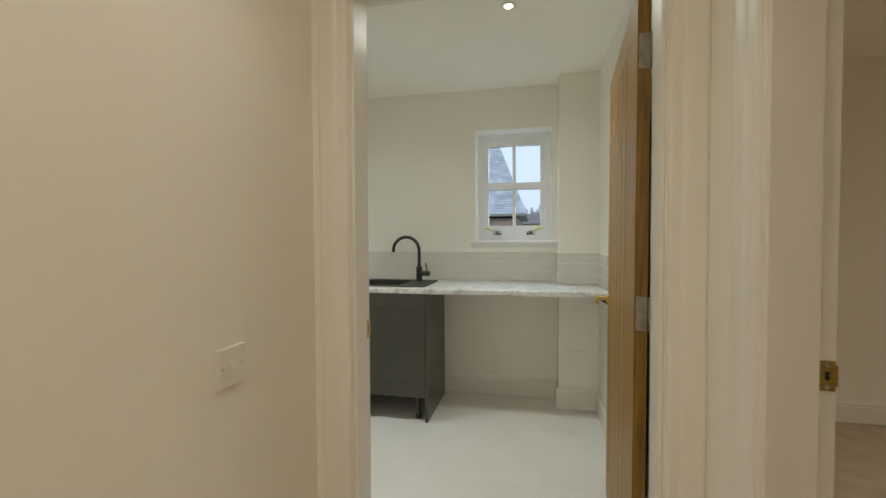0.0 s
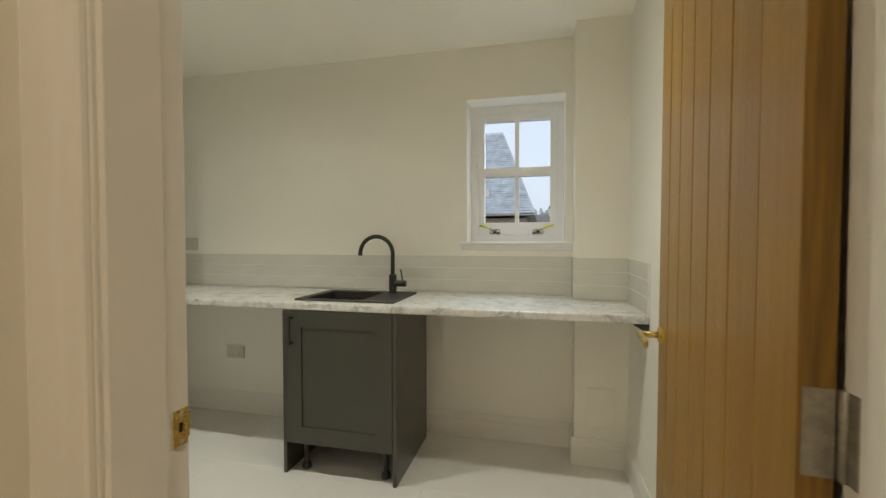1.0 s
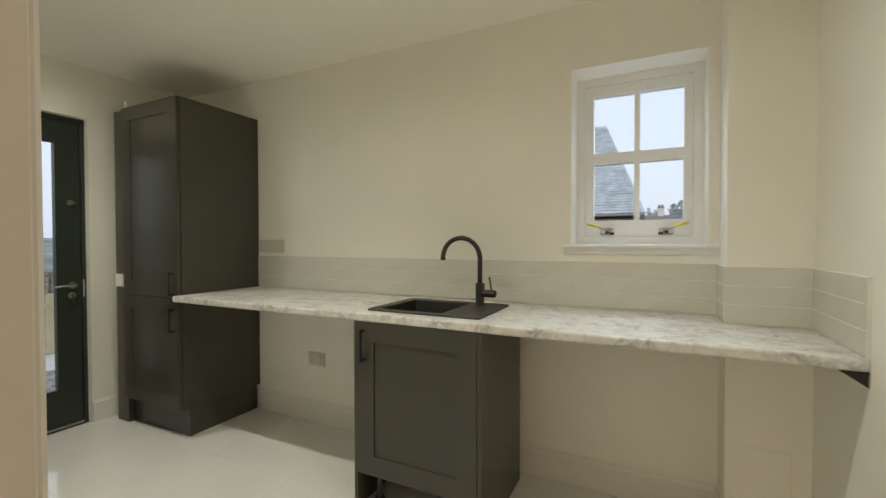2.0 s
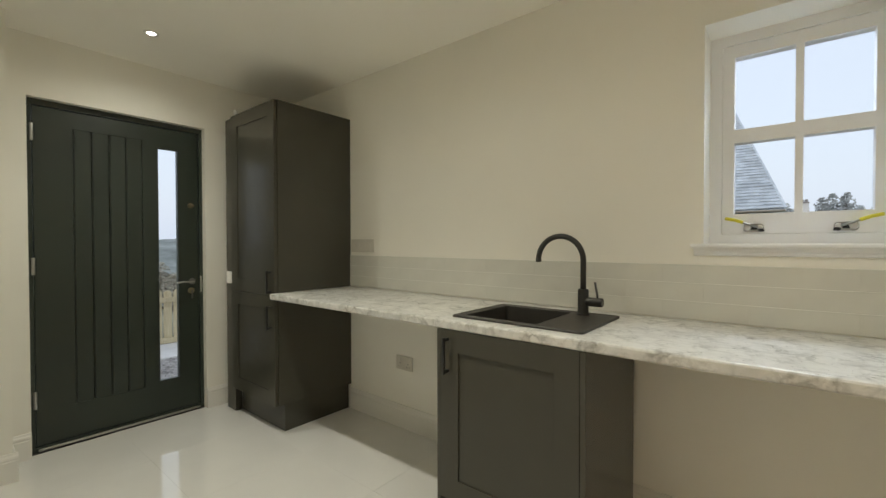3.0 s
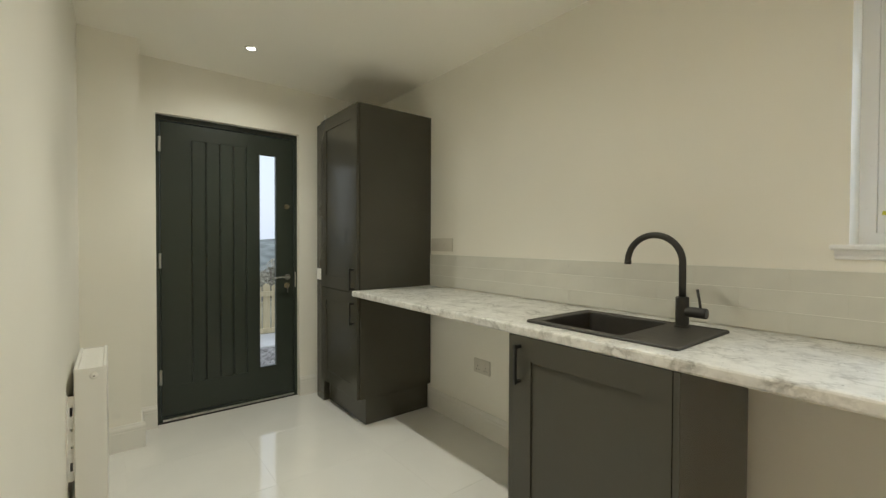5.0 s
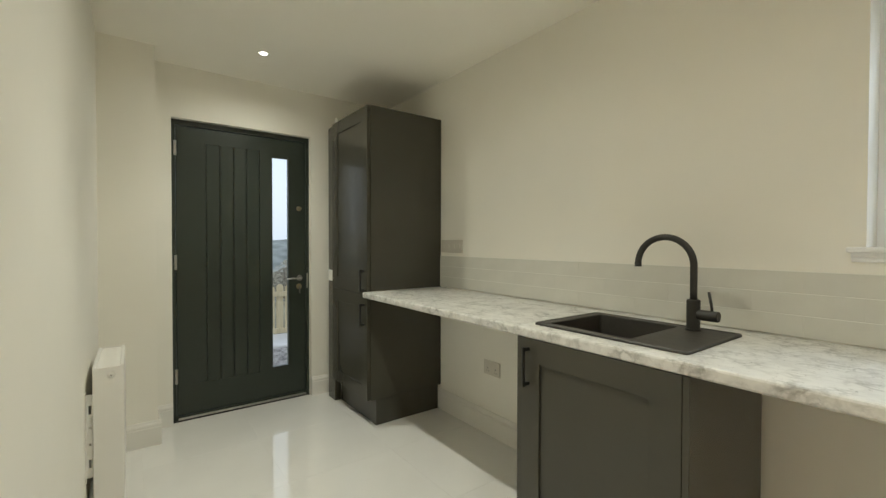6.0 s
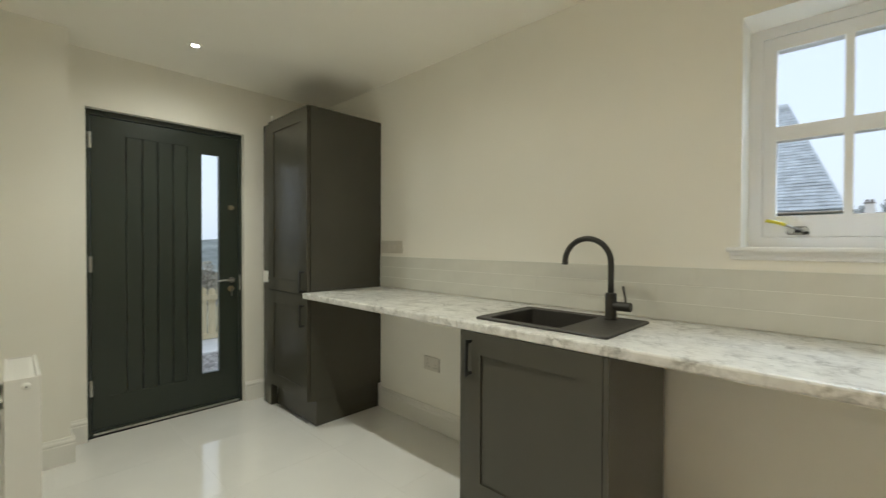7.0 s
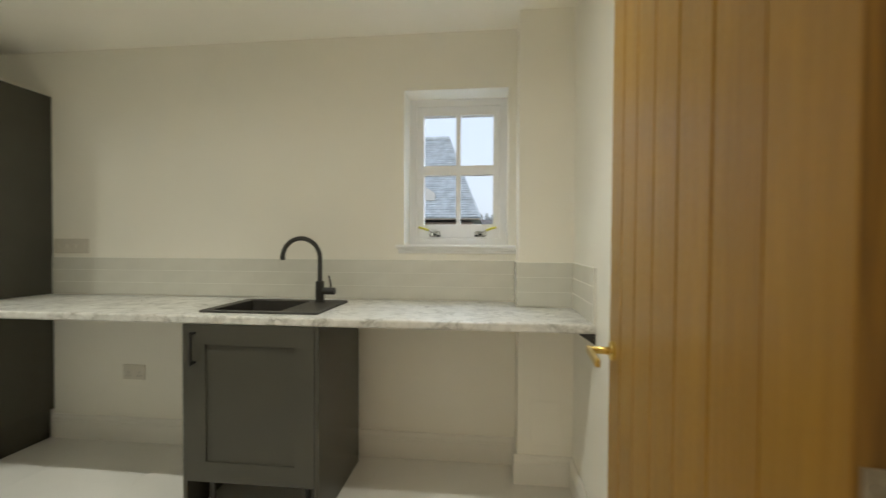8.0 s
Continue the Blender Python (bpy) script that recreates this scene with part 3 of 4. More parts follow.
under(tall, "carcass", box(-2.984, TX - 0.021, 2.188, N - 0.004, 0.176, 2.126), CARCASS)
under(tall, "end_panel", rbox(TX - 0.020, TX, 2.170, N - 0.003, 0.178, 2.140, 0.002, 2), GREY)
under(tall, "filler", rbox(-3.122, -2.994, 2.166, 2.189, 0.002, 2.135, 0.001, 1), GREY)
under(tall, "filler_return", box(-3.013, -2.9945, 2.1895, 2.2155, 0.002, 0.18), GREY)
under(tall, "side_panel", box(-3.122, -3.104, 2.190, N - 0.02, 0.15, 2.13), CARCASS)
under(tall, "top", box(-3.103, TX - 0.021, 2.190, N - 0.005, 2.1265, 2.134), CARCASS)
under(tall, "plinth", rbox(-2.993, TX - 0.010, 2.216, N - 0.022, 0.001, 0.176, 0.001, 1), GREY)
up = shaker("upper_door", tall, -2.991, TX - 0.001, 0.890, 2.136, 2.145)
lo = shaker("lower_door", tall, -2.991, TX - 0.001, 0.182, 0.886, 2.145)
bar_handle(up, -2.441, 2.145, 0.905, 1.052)
bar_handle(lo, -2.441, 2.145, 0.675, 0.826)
settle(tall)

pipe = thing("pipe_end", -3.050, 2.208, 2.134, "short white plastic pipe end standing on top of the tall cabinet", "pipe")
part("tube", turned([(0.011, 0.0), (0.011, 0.074), (0.0095, 0.076)], 16), PLASTIC, pipe, "", True)
part("collar", turned([(0.013, 0.048), (0.0135, 0.050), (0.0135, 0.062), (0.013, 0.064)], 16), PLASTIC, pipe)

base = thing("base_cabinet", -0.71, 2.4, 0, "dark grey shaker sink base cabinet under the worktop", "cabinet")
under(base, "end_panel", rbox(-1.022, -1.003, 2.111, 2.70, 0.001, 0.871, 0.001, 1), GREY)
under(base, "end_panel", rbox(-0.409, -0.390, 2.111, 2.67, 0.001, 0.871, 0.001, 1), GREY)
under(base, "carcass", plate([-1.001, -0.411], [2.131, 2.66], [(-0.985, -0.427, 2.149, 2.645)], 0.182, 0.866, "xyz"), CARCASS)
under(base, "carcass_floor", box(-1.001, -0.411, 2.131, 2.66, 0.166, 0.1815), CARCASS)
bd = shaker("cabinet_door", base, -1.0018, -0.4102, 0.168, 0.8705, 2.109)
bar_handle(bd, -0.962, 2.109, 0.692, 0.842)
for x in (-0.935, -0.475):
    for y in (2.19, 2.58):
        lg = under(base, "leg", turned([(0.016, 0.03), (0.013, 0.034), (0.013, 0.15), (0.024, 0.155), (0.024, 0.167)], 16, pose(x, y, 0)), BLACK, "black adjustable cabinet leg")
        part("foot", turned([(0.024, 0.0), (0.026, 0.006), (0.022, 0.026), (0.015, 0.031)], 16, pose(x, y, 0)), BLACK, lg)
settle(base)

# ---- worktop, sink and tap ----
WT0, WT1 = 0.872, 0.910
worktop = thing("worktop", -0.8, 2.43, WT0, "long marble-effect laminate worktop with rounded edge along the wall", "worktop")
under(worktop, "board", plate([TX + 0.001, -1.0385], [2.109, N - 0.014], [], WT0, WT1 - 0.001, "xyz"), MARBLE, "", False, 0.0075)
under(worktop, "board", plate([-1.038, PX - 0.002, E - 0.001], [2.107, PY - 0.012, N - 0.0115], [(PX - 0.002, E - 0.001, PY - 0.012, N - 0.0115), (-0.970, -0.455, 2.215, 2.575)], WT0, WT1, "xyz"), MARBLE, "", False, 0.0075)
settle(worktop)

sink = thing("sink", -0.71, 2.39, 0.911, "matt black composite sink with a drainer set in the worktop", "sink")
SX0, SX1, SY0, SY1 = -1.002, -0.427, 2.183, 2.605
BX0, BX1, BY0, BY1 = -0.958, -0.622, 2.222, 2.566
under(sink, "basin", loft([
    ring(SX0, SX1, SY0, SY1, 0.014, 0.9105), ring(SX0, SX1, SY0, SY1, 0.014, 0.9165), ring(SX0 + 0.003, SX1 - 0.003, SY0 + 0.003, SY1 - 0.003, 0.013, 0.9195),
    ring(SX0 + 0.012, SX1 - 0.012, SY0 + 0.012, SY1 - 0.012, 0.010, 0.9195), ring(SX0 + 0.015, SX1 - 0.015, SY0 + 0.015, SY1 - 0.015, 0.010, 0.918),
    ring(BX0, BX1, BY0, BY1, 0.014, 0.918), ring(BX0 + 0.003, BX1 - 0.003, BY0 + 0.003, BY1 - 0.003, 0.014, 0.915), ring(BX0 + 0.009, BX1 - 0.009, BY0 + 0.009, BY1 - 0.009, 0.016, 0.745),
    ring(BX0 + 0.022, BX1 - 0.022, BY0 + 0.022, BY1 - 0.022, 0.016, 0.735)], (False, True)), GRANITE)
under(sink, "waste", turned([(0.045, 0), (0.045, 0.003), (0.030, 0.004), (0.028, 0.001)], 24, pose(-0.80, 2.40, 0.7355)), BLACK)
for k in range(7):
    y = 2.262 + 0.044 * k
    under(sink, "drainer_rib", rbox(-0.600, -0.452, y - 0.0035, y + 0.0035, 0.9160, 0.9183, 0.0010, 2), GRANITE)
settle(sink)

tap = thing("tap", -0.562, 2.540, 0.918, "matt black swan-neck mixer tap on the sink", "tap")
part("base", turned([(0.026, 0), (0.026, 0.006), (0.0225, 0.008), (0.0225, 0.108), (0.020, 0.111), (0.0125, 0.112)], 26), BLACK, tap, "", False)
R = 0.1045
neck = [(0, 0, 0.105), (0, 0, 0.16), (0, 0, 0.20)] + [(-R + R * math.cos(radians(a)), 0, 0.234 + R * math.sin(radians(a))) for a in range(0, 181, 9)] + [(-2 * R, 0, 0.232)]
part("spout", tube(neck, 0.0122, 18), BLACK, tap, "", True)
part("aerator", turned([(0.0132, -0.016), (0.0132, 0.0)], 18, pose(-2 * R, 0, 0.238)), BLACK, tap, "", True)
ctl = part("valve", turned([(0.019, 0.015), (0.019, 0.080), (0.017, 0.083)], 24, pose(0, 0, 0.058, 0, 90, 0)), BLACK, tap, "", False)
part("lever", tube([(0.062, 0, 0.070), (0.058, 0, 0.10), (0.050, 0, 0.142)], 0.0046, 10), BLACK, ctl, "", True)

br = thing("worktop_bracket", E, 2.24, 0.872, "black bracket holding the worktop end to the wall", "bracket")
under(br, "arm", rbox(E - 0.062, E - 0.001, 2.114, 2.134, 0.864, 0.871, 0.001, 1), BLACK)
under(br, "brace", loft([[(E - 0.060, y, 0.865), (E - 0.002, y, 0.865), (E - 0.002, y, 0.826)] for y in (2.116, 2.132)]), BLACK)
settle(br)


# ---- plates, sockets and switches ----
def socket(name, x, y, z, w, h, rz, label, cat, mat, gangs=2, kind="socket"):
    e = thing(name, x, y, z, label, cat, rz=rz)
    part("plate", rbox(-w / 2, w / 2, -0.009, 0, -h / 2, h / 2, 0.003, 2), mat, e)
    for g in range(gangs):
        cx = (g + 0.5) * w / gangs - w / 2
        if kind == "socket":
            part("rocker", rbox(cx - 0.005, cx + 0.005, -0.0115, -0.008, h * 0.12, h * 0.34, 0.001, 1), mat, e)
            for dx, dz, a, b in ((0, -0.002, 0.002, 0.005), (-0.011, -0.022, 0.0042, 0.002), (0.011, -0.022, 0.0042, 0.002)):
                part("slot", box(cx + dx - a, cx + dx + a, -0.0094, -0.0088, dz - b, dz + b), HOLE, e)
        elif kind == "switch":
            part("rocker", rbox(cx - 0.007, cx + 0.007, -0.0135, -0.008, -0.012, 0.012, 0.002, 2), mat, e)
    for sx in (-1, 1):
        part("screw", turned([(0.003, 0), (0.003, 0.0008), (0.001, 0.0012)], 10, pose(sx * (w / 2 - 0.012), -0.009, 0, 90)), STEEL, e)
    return e


socket("double_socket", -1.841, N, 0.431, 0.146, 0.092, 0, "grey double socket on the wall under the worktop", "socket", GREYPLATE)
socket("switch_plate", -2.263, N, 1.208, 0.244, 0.092, 0, "wide grey appliance switch plate above the worktop", "switch", GREYPLATE, 4, "switch")
socket("spur_plate", -3.070, 2.166, 0.976, 0.086, 0.086, 0, "white blank plate on the tall cabinet filler", "switch", PLASTIC, 0, "blank")
socket("light_switch", -0.350, 0.195, 0.973, 0.086, 0.086, 90, "white single light switch on the hall wall", "switch", PLASTIC, 1, "switch")
panel = thing("access_panel", 0.626, PY, 0.32, "white access panel on the pier", "access panel")
part("flap", rbox(-0.0728, 0.0728, -0.0035, 0, -0.1103, 0.1028, 0.0008, 2), WALL, panel)
part("rim", plate([-0.080, 0.080], [-0.118, 0.110], [(-0.0742, 0.0742, -0.1118, 0.1043)], -0.0025, 0, "xzy"), WALL, panel)

# ---- radiator ----
RX0, RX1, RY0, RY1, RZ0, RZ1 = -2.52, -2.09, 0.768, 0.872, 0.13, 0.72
rad = thing("radiator", (RX0 + RX1) / 2, 0.81, RZ0, "white enamel panel radiator on the wall by the boxing", "radiator")
under(rad, "front_panel", rbox(RX0 + 0.004, RX1 - 0.004, RY1 - 0.014, RY1, RZ0, RZ1, 0.006, 4), RADIATOR)
under(rad, "back_panel", rbox(RX0 + 0.004, RX1 - 0.004, RY0, RY0 + 0.014, RZ0, RZ1 - 0.002, 0.006, 4), RADIATOR)
for x in (RX0, RX1 - 0.003):
    under(rad, "side_cover", rbox(x, x + 0.003, RY0 + 0.002, RY1 - 0.003, RZ0 + 0.02, RZ1 - 0.004, 0.001, 1), RADIATOR)
gaps = [(RX0 + 0.03 + 0.024 * k, RX0 + 0.034 + 0.024 * k, RY0 + 0.03, RY1 - 0.03) for k in range(16)]
under(rad, "top_grille", plate([RX0 + 0.0035, RX1 - 0.0035], [RY0 + 0.0145, RY1 - 0.0145], gaps, RZ1 - 0.014, RZ1 - 0.009, "xyz"), RADIATOR)
valve = under(rad, "bleed_valve", turned([(0.014, 0), (0.014, 0.004), (0.011, 0.007), (0.0085, 0.008), (0.0085, 0.012), (0.007, 0.013)], 20, pose(RX1, (RY0 + RY1) / 2 + 0.01, RZ1 - 0.036, 0, 90, 0)), PLASTIC)
part("square_key", box(RX1 + 0.0125, RX1 + 0.0145, (RY0 + RY1) / 2 + 0.007, (RY0 + RY1) / 2 + 0.013, RZ1 - 0.039, RZ1 - 0.033), DULLSTEEL, valve)
for x in (RX0 + 0.012, RX1 - 0.016):
    b = under(rad, "wall_bracket", plate([0.749, 0.7675], [0.27, 0.61], [(0.755, 0.763, 0.53, 0.565), (0.755, 0.763, 0.31, 0.345), (0.757, 0.762, 0.40, 0.41), (0.757, 0.762, 0.47, 0.48)], x, x + 0.003, "yzx"), PLASTIC, "perforated white bracket")
    part("foot_plate", box(x, x + 0.026, 0.7455, 0.749, 0.26, 0.62), PLASTIC, b)
under(rad, "pipe", tube([(RX1 - 0.02, 0.80, -0.002), (RX1 - 0.02, 0.80, 0.10), (RX1 - 0.02, 0.80, 0.14)], 0.0075, 12), STEEL, "", True)
under(rad, "pipe", tube([(RX0 + 0.02, 0.80, -0.002), (RX0 + 0.02, 0.80, 0.10), (RX0 + 0.02, 0.80, 0.14)], 0.0075, 12), STEEL, "", True)
settle(rad)

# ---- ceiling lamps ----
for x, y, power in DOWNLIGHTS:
    d = thing("downlight", x, y, CEIL, "small round recessed ceiling downlight, lit, some unseen and added", "downlight", "ceiling downlights")
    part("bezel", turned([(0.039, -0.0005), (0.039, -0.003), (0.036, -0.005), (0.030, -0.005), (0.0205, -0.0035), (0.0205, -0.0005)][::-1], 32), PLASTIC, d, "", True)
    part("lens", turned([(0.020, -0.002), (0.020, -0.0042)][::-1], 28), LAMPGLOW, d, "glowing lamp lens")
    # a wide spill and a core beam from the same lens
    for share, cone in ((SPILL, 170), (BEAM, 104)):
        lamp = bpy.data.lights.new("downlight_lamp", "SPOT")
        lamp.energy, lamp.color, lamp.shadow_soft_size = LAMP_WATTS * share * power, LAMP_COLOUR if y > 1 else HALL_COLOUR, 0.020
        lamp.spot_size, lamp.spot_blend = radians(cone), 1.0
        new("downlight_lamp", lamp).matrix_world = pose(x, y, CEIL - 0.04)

# ---- outside ----
G = -0.15
bm = bmesh.new()
cols = []
for x, z in ((-1600, -28), (-420, -28), (-150, -26), (-70, -12), (-30, -3.6), (-14, -0.7), (-9, G - 0.03), (0, G - 0.03), (60, G - 0.03), (900, G - 0.03)):
    cols.append([bm.verts.new((x, y, z)) for y in (-900, -60, -10, 0, 10, 30, 60, 200, 900)])
for a, b in zip(cols, cols[1:]):
    for k in range(len(a) - 1):
        bm.faces.new([a[k], a[k + 1], b[k + 1], b[k]])
structure("ground", bm, GRASS, "rough grassy ground falling away to a valley")
bm = box(-6.2, W - 0.31, -4, 8, G - 0.2, G)
structure("gravel", bm, GRAVEL, "grey gravel outside the door")
rng = random.Random(15)
verts, faces = [], []
for _ in range(5200):
    x, y, q = rng.uniform(-5.56, -3.6), rng.uniform(0.6, 3.6), rng.uniform(0.008, 0.022)
    i, turn = len(verts), rng.uniform(0, 3.1)
    for k in range(5):
        w = q * rng.uniform(0.7, 1.2)
        verts.append((x + w * math.cos(turn + 1.2566 * k), y + w * math.sin(turn + 1.2566 * k), G + q * rng.uniform(0.05, 0.45)))
    verts.append((x + rng.uniform(-0.3, 0.3) * q, y + rng.uniform(-0.3, 0.3) * q, G + q * rng.uniform(0.7, 1.1)))
    verts.append((x, y, G - 0.004))
    for k in range(5):
        faces += [(i + k, i + (k + 1) % 5, i + 5), (i + (k + 1) % 5, i + k, i + 6)]
me = bpy.data.meshes.new("gravel_stones")
me.from_pydata(verts, [], faces)
me.materials.append(GRAVEL)
tagged(new("gravel_stones", me), "loose grey and brown gravel stones outside the door", "gravel", "", "stuff")
structure("pavement", rbox(-6.36, -5.58, -4, 8, G - 0.1, G + 0.02, 0.01, 1), PAVING, "pale concrete path edging the gravel")


def fence_run():
    f = thing("fence", -6.385, 2.7, G, "pale timber paling fence beyond the path", "fence")
    rng = random.Random(4)
    y = -1.5
    while y < 6.5:
        w = 0.095 + rng.uniform(-0.006, 0.006)
        h = 0.715 + rng.uniform(-0.035, 0.035)
        prof = [(y - 2.7, 0.04), (y + w - 2.7, 0.04), (y + w - 2.7, h), (y + w * 0.85 - 2.7, h + 0.022), (y + w * 0.6 - 2.7, h + 0.033), (y + w * 0.4 - 2.7, h + 0.033), (y + w * 0.15 - 2.7, h + 0.022), (y - 2.7, h)]
        part("paling", loft([[(d, u, v) for u, v in prof] for d in (-0.011, 0.011)]), FENCEWOOD, f)
        y += w + 0.026
    for z in (0.03, 0.575):
        part("rail", box(0.0115, 0.048, -4.2, 3.8, z, z + 0.07), FENCEWOOD, f)
    for k in range(5):
        part("post", rbox(-0.13, -0.051, -4.1 + 1.9 * k, -4.02 + 1.9 * k, -0.05, 0.84, 0.004, 1), FENCEWOOD, f)


fence_run()


def ridge(name, x, y0, y1, base, height, seed, label):
    """A far rolling hillside across the view to the west."""
    bm = bmesh.new()
    rows = []
    for k in range(61):
        y = y0 + (y1 - y0) * k / 60
        h = height * (0.75 + 0.5 * noise.noise((y * 0.004 + seed, seed, 0)) + 0.12 * noise.noise((y * 0.03, seed, 3)))
        rows.append([bm.verts.new((x - d, y, base + h * f)) for d, f in ((0, 0), (60, 0.55), (130, 0.9), (180, 1.0), (260, 0.9), (400, 0))])
    for a, b in zip(rows, rows[1:]):
        for k in range(5):
            bm.faces.new([a[k], a[k + 1], b[k + 1], b[k]])
    structure(name, bm, HILL, label, True)


ridge("backdrop_hill", -420, -500, 1100, -30, 39, 2.3, "far hazy hillside beyond the fence")


def bush(x, y, r, h, seed, base=G - 0.03, name="tree", label="leafy tree beyond the garden, haze in its colour", leaf=None, group="far trees"):
    rng = random.Random(seed)
    t = thing(name, x, y, base, label, name, group)
    w = 0.09 * r
    part("trunk", turned([(w, -0.05), (w * 0.7, h * 0.35), (w * 0.35, h * 0.8), (w * 0.1, h * 0.95)], 8), BARK, t)
    verts, faces = [], []
    for _ in range(520 if leaf is None else 900):
        a, u = rng.uniform(0, 2 * math.pi), rng.random()
        zz = rng.uniform(0.18, 1.0)
        rr = r * math.sqrt(u) * (math.sin(math.pi * min(1, 0.15 + zz * 0.85)) * 0.9 + 0.12) * (0.8 + 0.4 * noise.noise((a, zz * 3, seed)))
        c = Vector((rr * math.cos(a), rr * math.sin(a), h * zz))
        s = rng.uniform(0.07, 0.16) * (max(0.6, r / 1.5) if leaf is None else 0.2)
        d1 = Vector((rng.uniform(-1, 1), rng.uniform(-1, 1), rng.uniform(-1, 1))).normalized()
        d2 = d1.orthogonal().normalized()
        i = len(verts)
        verts += [tuple(c + d1 * s), tuple(c + d2 * s * 0.6), tuple(c - d1 * s), tuple(c - d2 * s * 0.6)]
        faces.append((i, i + 1, i + 2, i + 3))
    me = bpy.data.meshes.new("crown")
    me.from_pydata(verts, [], faces)
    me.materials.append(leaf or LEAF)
    o = new("crown", me)
    o.parent = t
    return t


# ---- the neighbouring house, seen through the window ----
house = thing("neighbour_house", -3.0, 14.0, G, "neighbouring house with a steep grey tiled roof", "house")
EY, EZ, RYY, RZZ = 12.4, 1.96, 15.3, 4.93
EX, RXX = 0.085, -1.08
XL = -9.0


def world_part(parent, name, bm, mat, label="", smooth=False):
    o = part(name, bm, mat, parent, label, smooth)
    o.matrix_parent_inverse = parent.matrix_basis.inverted()
    return o


world_part(house, "wall", box(XL, EX - 0.25, EY + 0.25, 18.0, G - 0.1, EZ - 0.12), BRICK, "brown brick house wall")
world_part(house, "gutter", tube([(XL, EY - 0.04, EZ - 0.05), (EX, EY - 0.04, EZ - 0.05)], 0.026, 10), HINGE, "grey metal gutter")
bm = bmesh.new()
a = [bm.verts.new(p) for p in ((XL, EY, EZ - 0.05), (EX, EY, EZ - 0.05), (RXX, RYY, RZZ - 0.05), (XL, RYY, RZZ - 0.05), (XL, 18.2, EZ - 0.05), (EX, 18.2, EZ - 0.05))]
for f in ((0, 1, 2, 3), (3, 2, 5, 4), (1, 5, 2), (0, 3, 4), (0, 4, 5, 1)):
    bm.faces.new([a[i] for i in f])
world_part(house, "roof", bm, SLATE, "grey roof planes")
verts, faces = [], []
rng = random.Random(8)
COURSES = 38
for c in range(COURSES):
    f0, f1 = c / COURSES, (c + 1.25) / COURSES
    y0, z0 = EY + (RYY - EY) * f0 - 0.014, EZ + (RZZ - EZ) * f0 + 0.022
    y1, z1 = EY + (RYY - EY) * min(f1, 1.0), EZ + (RZZ - EZ) * min(f1, 1.0)
    xr = EX + (RXX - EX) * f0
    x = -4.2 + (0.085 if c % 2 else 0)
    while x < xr - 0.02:
        x1 = min(x + 0.21, xr)
        j = rng.uniform(-0.008, 0.008)
        i = len(verts)
        verts += [(x, y0, z0 + j), (x1, y0, z0 + j), (x1, y1, z1), (x, y1, z1), (x, y0 + 0.004, z0 - 0.016 + j), (x1, y0 + 0.004, z0 - 0.016 + j)]
        faces += [(i, i + 1, i + 2, i + 3), (i + 4, i + 5, i + 1, i)]
        x = x1 + 0.002
me = bpy.data.meshes.new("roof_tiles")
me.from_pydata(verts, [], faces)
me.materials.append(SLATE)
rt = new("roof_tiles", me)
rt.parent = house
rt.matrix_parent_inverse = house.matrix_basis.inverted()
rt["kind"] = "stuff"
world_part(house, "ridge_cap", tube([(XL, RYY, RZZ - 0.01), (RXX, RYY, RZZ - 0.01)], 0.09, 10), SLATE)
world_part(house, "hip_cap", tube([(RXX, RYY, RZZ - 0.02), (EX, EY, EZ)], 0.03, 8), SLATE)

dormer = world_part(house, "dormer", loft([[(-2.3, y, 2.50), (-1.28, y, 2.50), (-1.28, y, 2.72), (-1.79, y, 3.05), (-2.3, y, 2.72)] for y in (12.86, 13.7)]), RENDER, "small white dormer")

far = thing("far_house", 1.05, 38.0, G, "distant house with a white chimney among trees", "house")
part("wall", box(-4.5, 3.5, 1.0, 6.0, -0.2, 2.62), BRICK, far)
part("roof", loft([[(-4.8, 0.6, 2.6), (-4.8, 3.5, 3.62), (-4.8, 6.4, 2.6)], [(3.8, 0.6, 2.6), (3.8, 3.5, 3.62), (3.8, 6.4, 2.6)]]), DARKTILE, far, "dark brown tiled roof")
ch = part("chimney", rbox(-0.25, 0.25, 3.25, 3.75, 3.3, 4.22, 0.02, 1), RENDER, far, "white rendered chimney")
part("chimney_cap", loft([ring(-0.30, 0.30, 3.20, 3.80, 0.05, 4.222), ring(-0.27, 0.27, 3.23, 3.77, 0.05, 4.30)]), DARKTILE, ch)
for x in (-0.12, 0.12):
    part("chimney_pot", turned([(0.11, 4.29), (0.095, 4.42), (0.105, 4.46), (0.07, 4.50)], 12, pose(x, 3.5, 0)), DARKTILE, ch, "dark clay chimney pot")
rng = random.Random(21)
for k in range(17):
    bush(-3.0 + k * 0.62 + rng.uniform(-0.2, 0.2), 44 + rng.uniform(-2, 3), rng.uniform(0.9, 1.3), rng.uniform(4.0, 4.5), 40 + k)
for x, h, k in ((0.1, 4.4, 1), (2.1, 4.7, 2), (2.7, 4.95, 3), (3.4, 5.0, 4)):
    bush(x, 43, 0.8 if x < 1 else 1.5, h, 60 + k, G - 0.03, "tree", "tall conifer among the far trees, haze in its colour", group="far conifers")
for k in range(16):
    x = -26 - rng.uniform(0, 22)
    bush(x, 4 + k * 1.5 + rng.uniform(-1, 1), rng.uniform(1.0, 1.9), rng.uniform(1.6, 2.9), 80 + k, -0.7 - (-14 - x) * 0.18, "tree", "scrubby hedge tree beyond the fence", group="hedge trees")

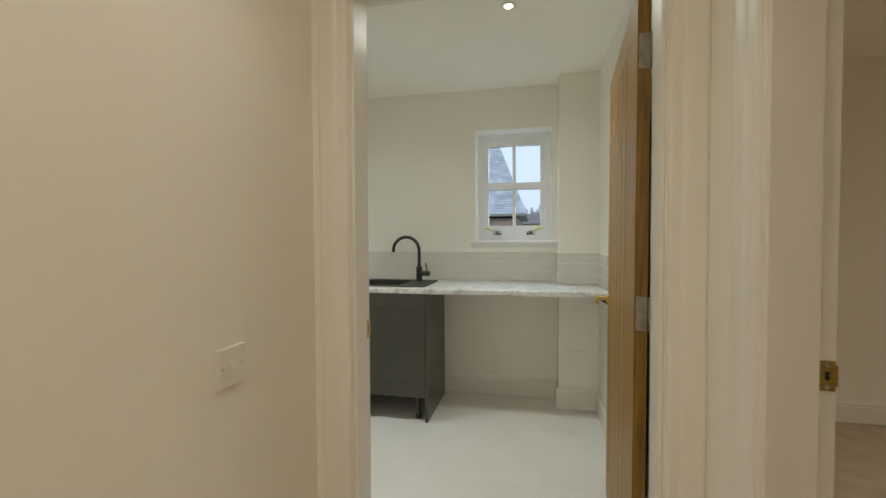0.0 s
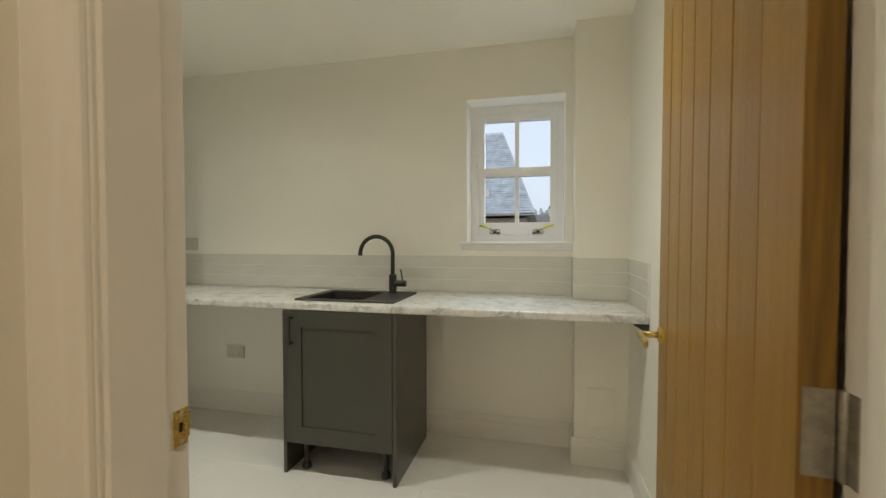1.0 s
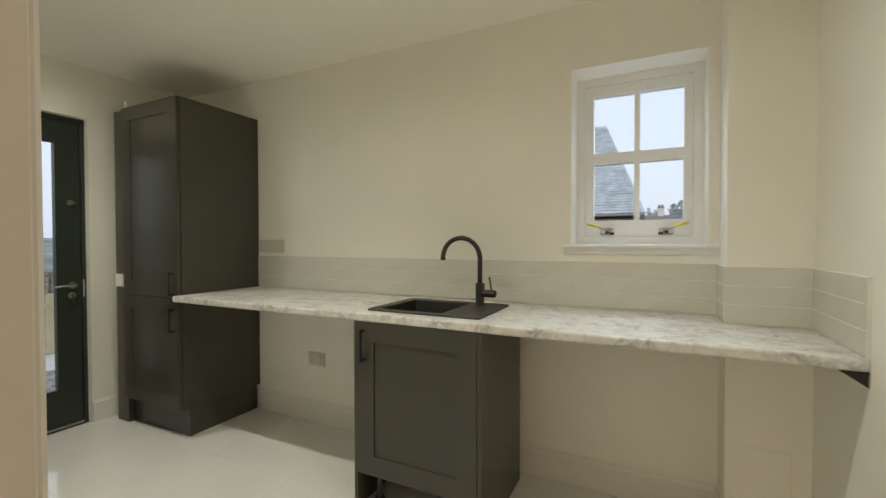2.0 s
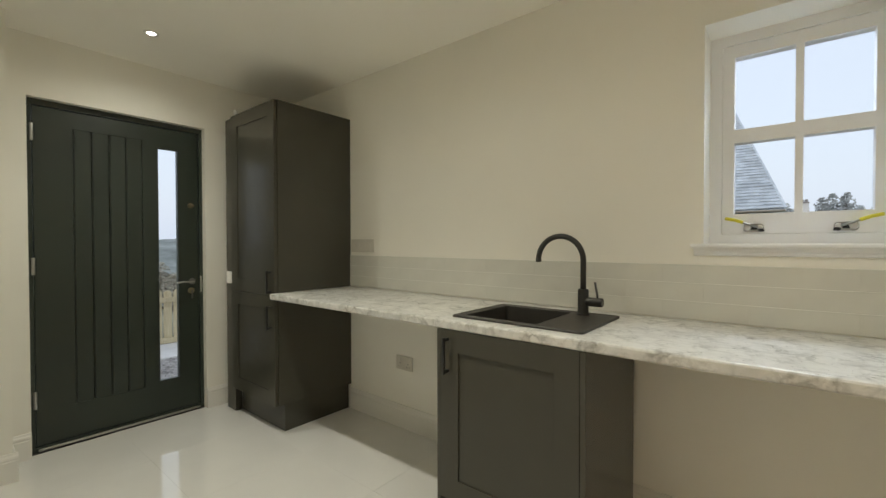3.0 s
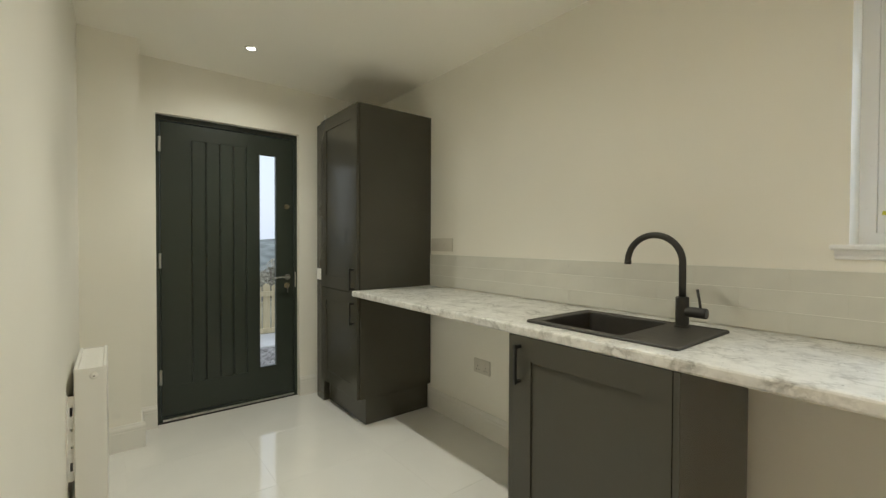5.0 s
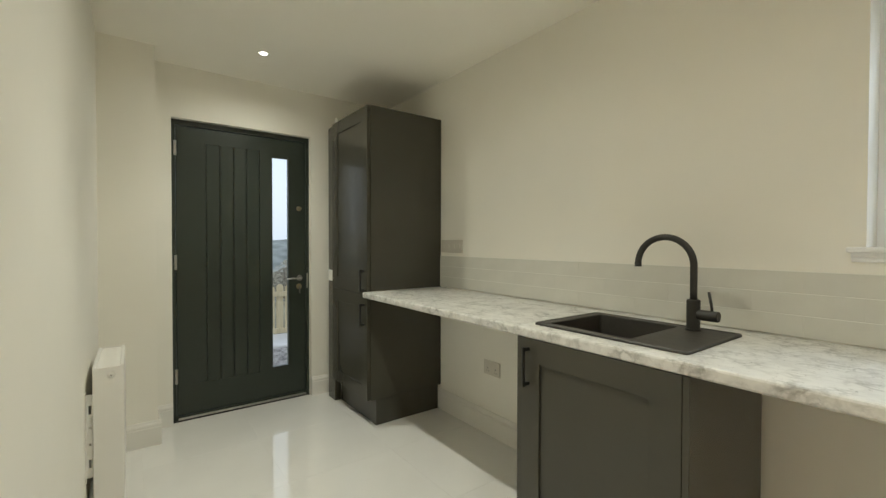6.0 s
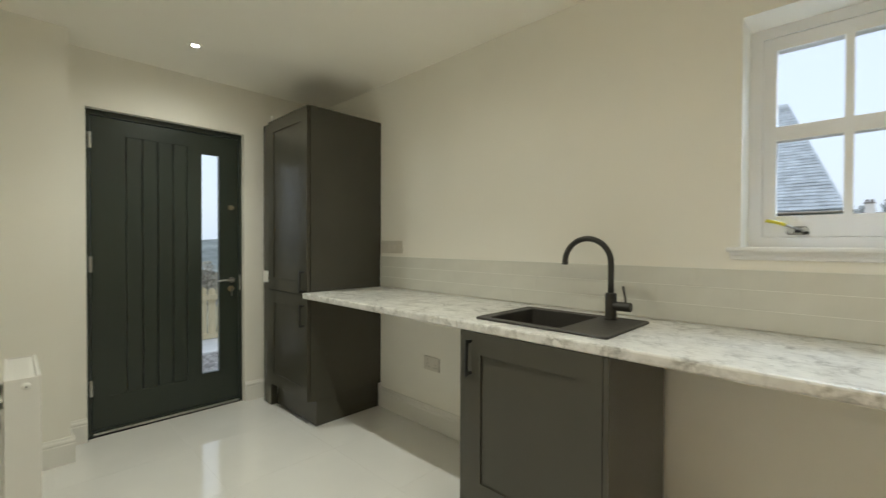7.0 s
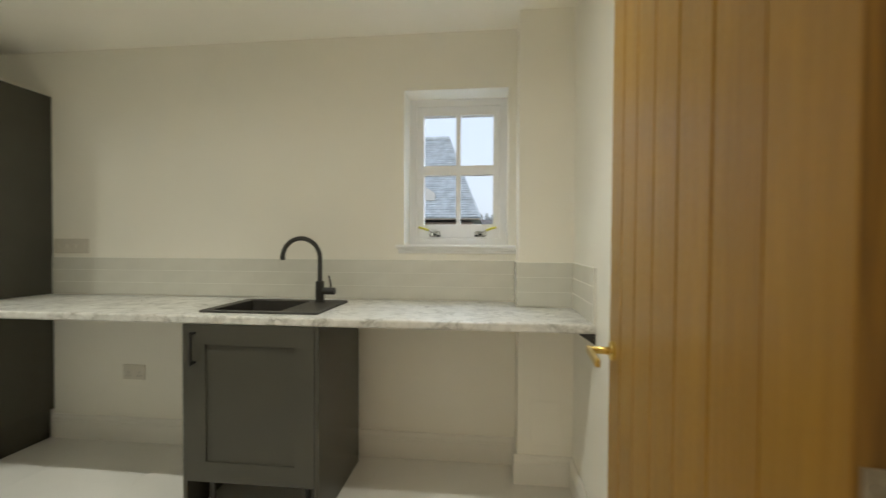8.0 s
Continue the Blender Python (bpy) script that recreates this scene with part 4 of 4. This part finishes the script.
for k in range(30):
    x = -11.0 - rng.uniform(0, 6)
    bush(x, 2.6 + k * 0.2 + rng.uniform(-0.2, 0.2), rng.uniform(0.5, 0.85), rng.uniform(0.65, 1.0) + 0.06 * (-11 - x), 120 + k, -0.45 - max(0, -14 - x) * 0.18, "bush", "bare brownish scrub bush behind the fence", SCRUB, "scrub bushes")


# ---- tiles: floor and splashback pieces ----
T = 0.60
tile_meshes = {}


def floor_tile(x0, x1, y0, y1):
    key = (round(x1 - x0, 3), round(y1 - y0, 3))
    if key not in tile_meshes:
        bm = box(0, key[0], 0, key[1], -0.009, 0)
        bmesh.ops.bevel(bm, geom=[e for e in bm.edges if e.verts[0].co.z > -0.001 and e.verts[1].co.z > -0.001], offset=0.0003, segments=1, affect="EDGES")
        tile_meshes[key] = mesh_of("tile", bm, FLOORTILE)
    o = new("tile", tile_meshes[key])
    o.location = (x0, y0, 0)
    o.parent = floor


JX, JY = -2.06, 1.54
xs = sorted({W - 0.15, E, *[JX + T * k for k in range(-3, 8) if W - 0.15 < JX + T * k < E]})
ys = sorted({0.56, N, *[JY + T * k for k in range(-3, 4) if 0.56 < JY + T * k < N]})
for xa, xb in zip(xs, xs[1:]):
    for ya, yb in zip(ys, ys[1:]):
        floor_tile(xa + 0.0004, xb - 0.0004, ya + 0.0004, yb - 0.0004)

splash = structure("splashback", box(TX + 0.001, PX - 0.0105, N - 0.0102, N - 0.0005, WT1 + 0.001, 1.138), TILEGROUT, "gloss off-white horizontal tile splashback above the worktop")
structure("splashback_pier_side", box(PX - 0.0102, PX - 0.0005, PY - 0.0104, N - 0.0005, WT1 + 0.001, 1.138), TILEGROUT, "gloss off-white tile splashback round the side of the pier")
structure("splashback_pier", box(PX - 0.0045, E - 0.0005, PY - 0.0102, PY - 0.0005, WT1 + 0.001, 1.138), TILEGROUT, "gloss off-white tile splashback on the pier")
structure("splashback_return", box(E - 0.0102, E - 0.0005, 2.112, PY - 0.011, WT1 + 0.001, 1.138), TILEGROUT, "gloss off-white tile splashback on the end wall")
wall_tiles = {}


def wall_tile(w, h, m, parent):
    key = (round(w, 3), round(h, 3))
    if key not in wall_tiles:
        bm = box(0, key[0], -0.006, 0, 0, key[1])
        bmesh.ops.bevel(bm, geom=[e for e in bm.edges if e.verts[0].co.y < -0.005 and e.verts[1].co.y < -0.005], offset=0.0006, segments=1, affect="EDGES")
        wall_tiles[key] = mesh_of("tile", bm, WALLTILE)
    o = new("tile", wall_tiles[key])
    o.matrix_basis = m
    o.parent = parent


ROWH = (1.138 - WT1 - 0.002) / 3
for r in range(3):
    z = WT1 + 0.002 + r * ROWH
    x = TX + 0.002 - (0.15 if r % 2 else 0)
    while x < PX - 0.013:
        a, b = max(x, TX + 0.002), min(x + 0.300, PX - 0.0115)
        if b - a > 0.01:
            wall_tile(b - a - 0.0002, ROWH - 0.002, pose(a, N - 0.005, z), splash)
        x += 0.300
    wall_tile(N - PY, ROWH - 0.002, pose(PX - 0.005, N - 0.0115, z, 0, 0, -90), bpy.data.objects["splashback_pier_side"])
    wall_tile(E - PX - 0.008, ROWH - 0.002, pose(PX - 0.0043, PY - 0.005, z), bpy.data.objects["splashback_pier"])
    wall_tile(0.437, ROWH - 0.002, pose(E - 0.005, PY - 0.012, z, 0, 0, -90), bpy.data.objects["splashback_return"])
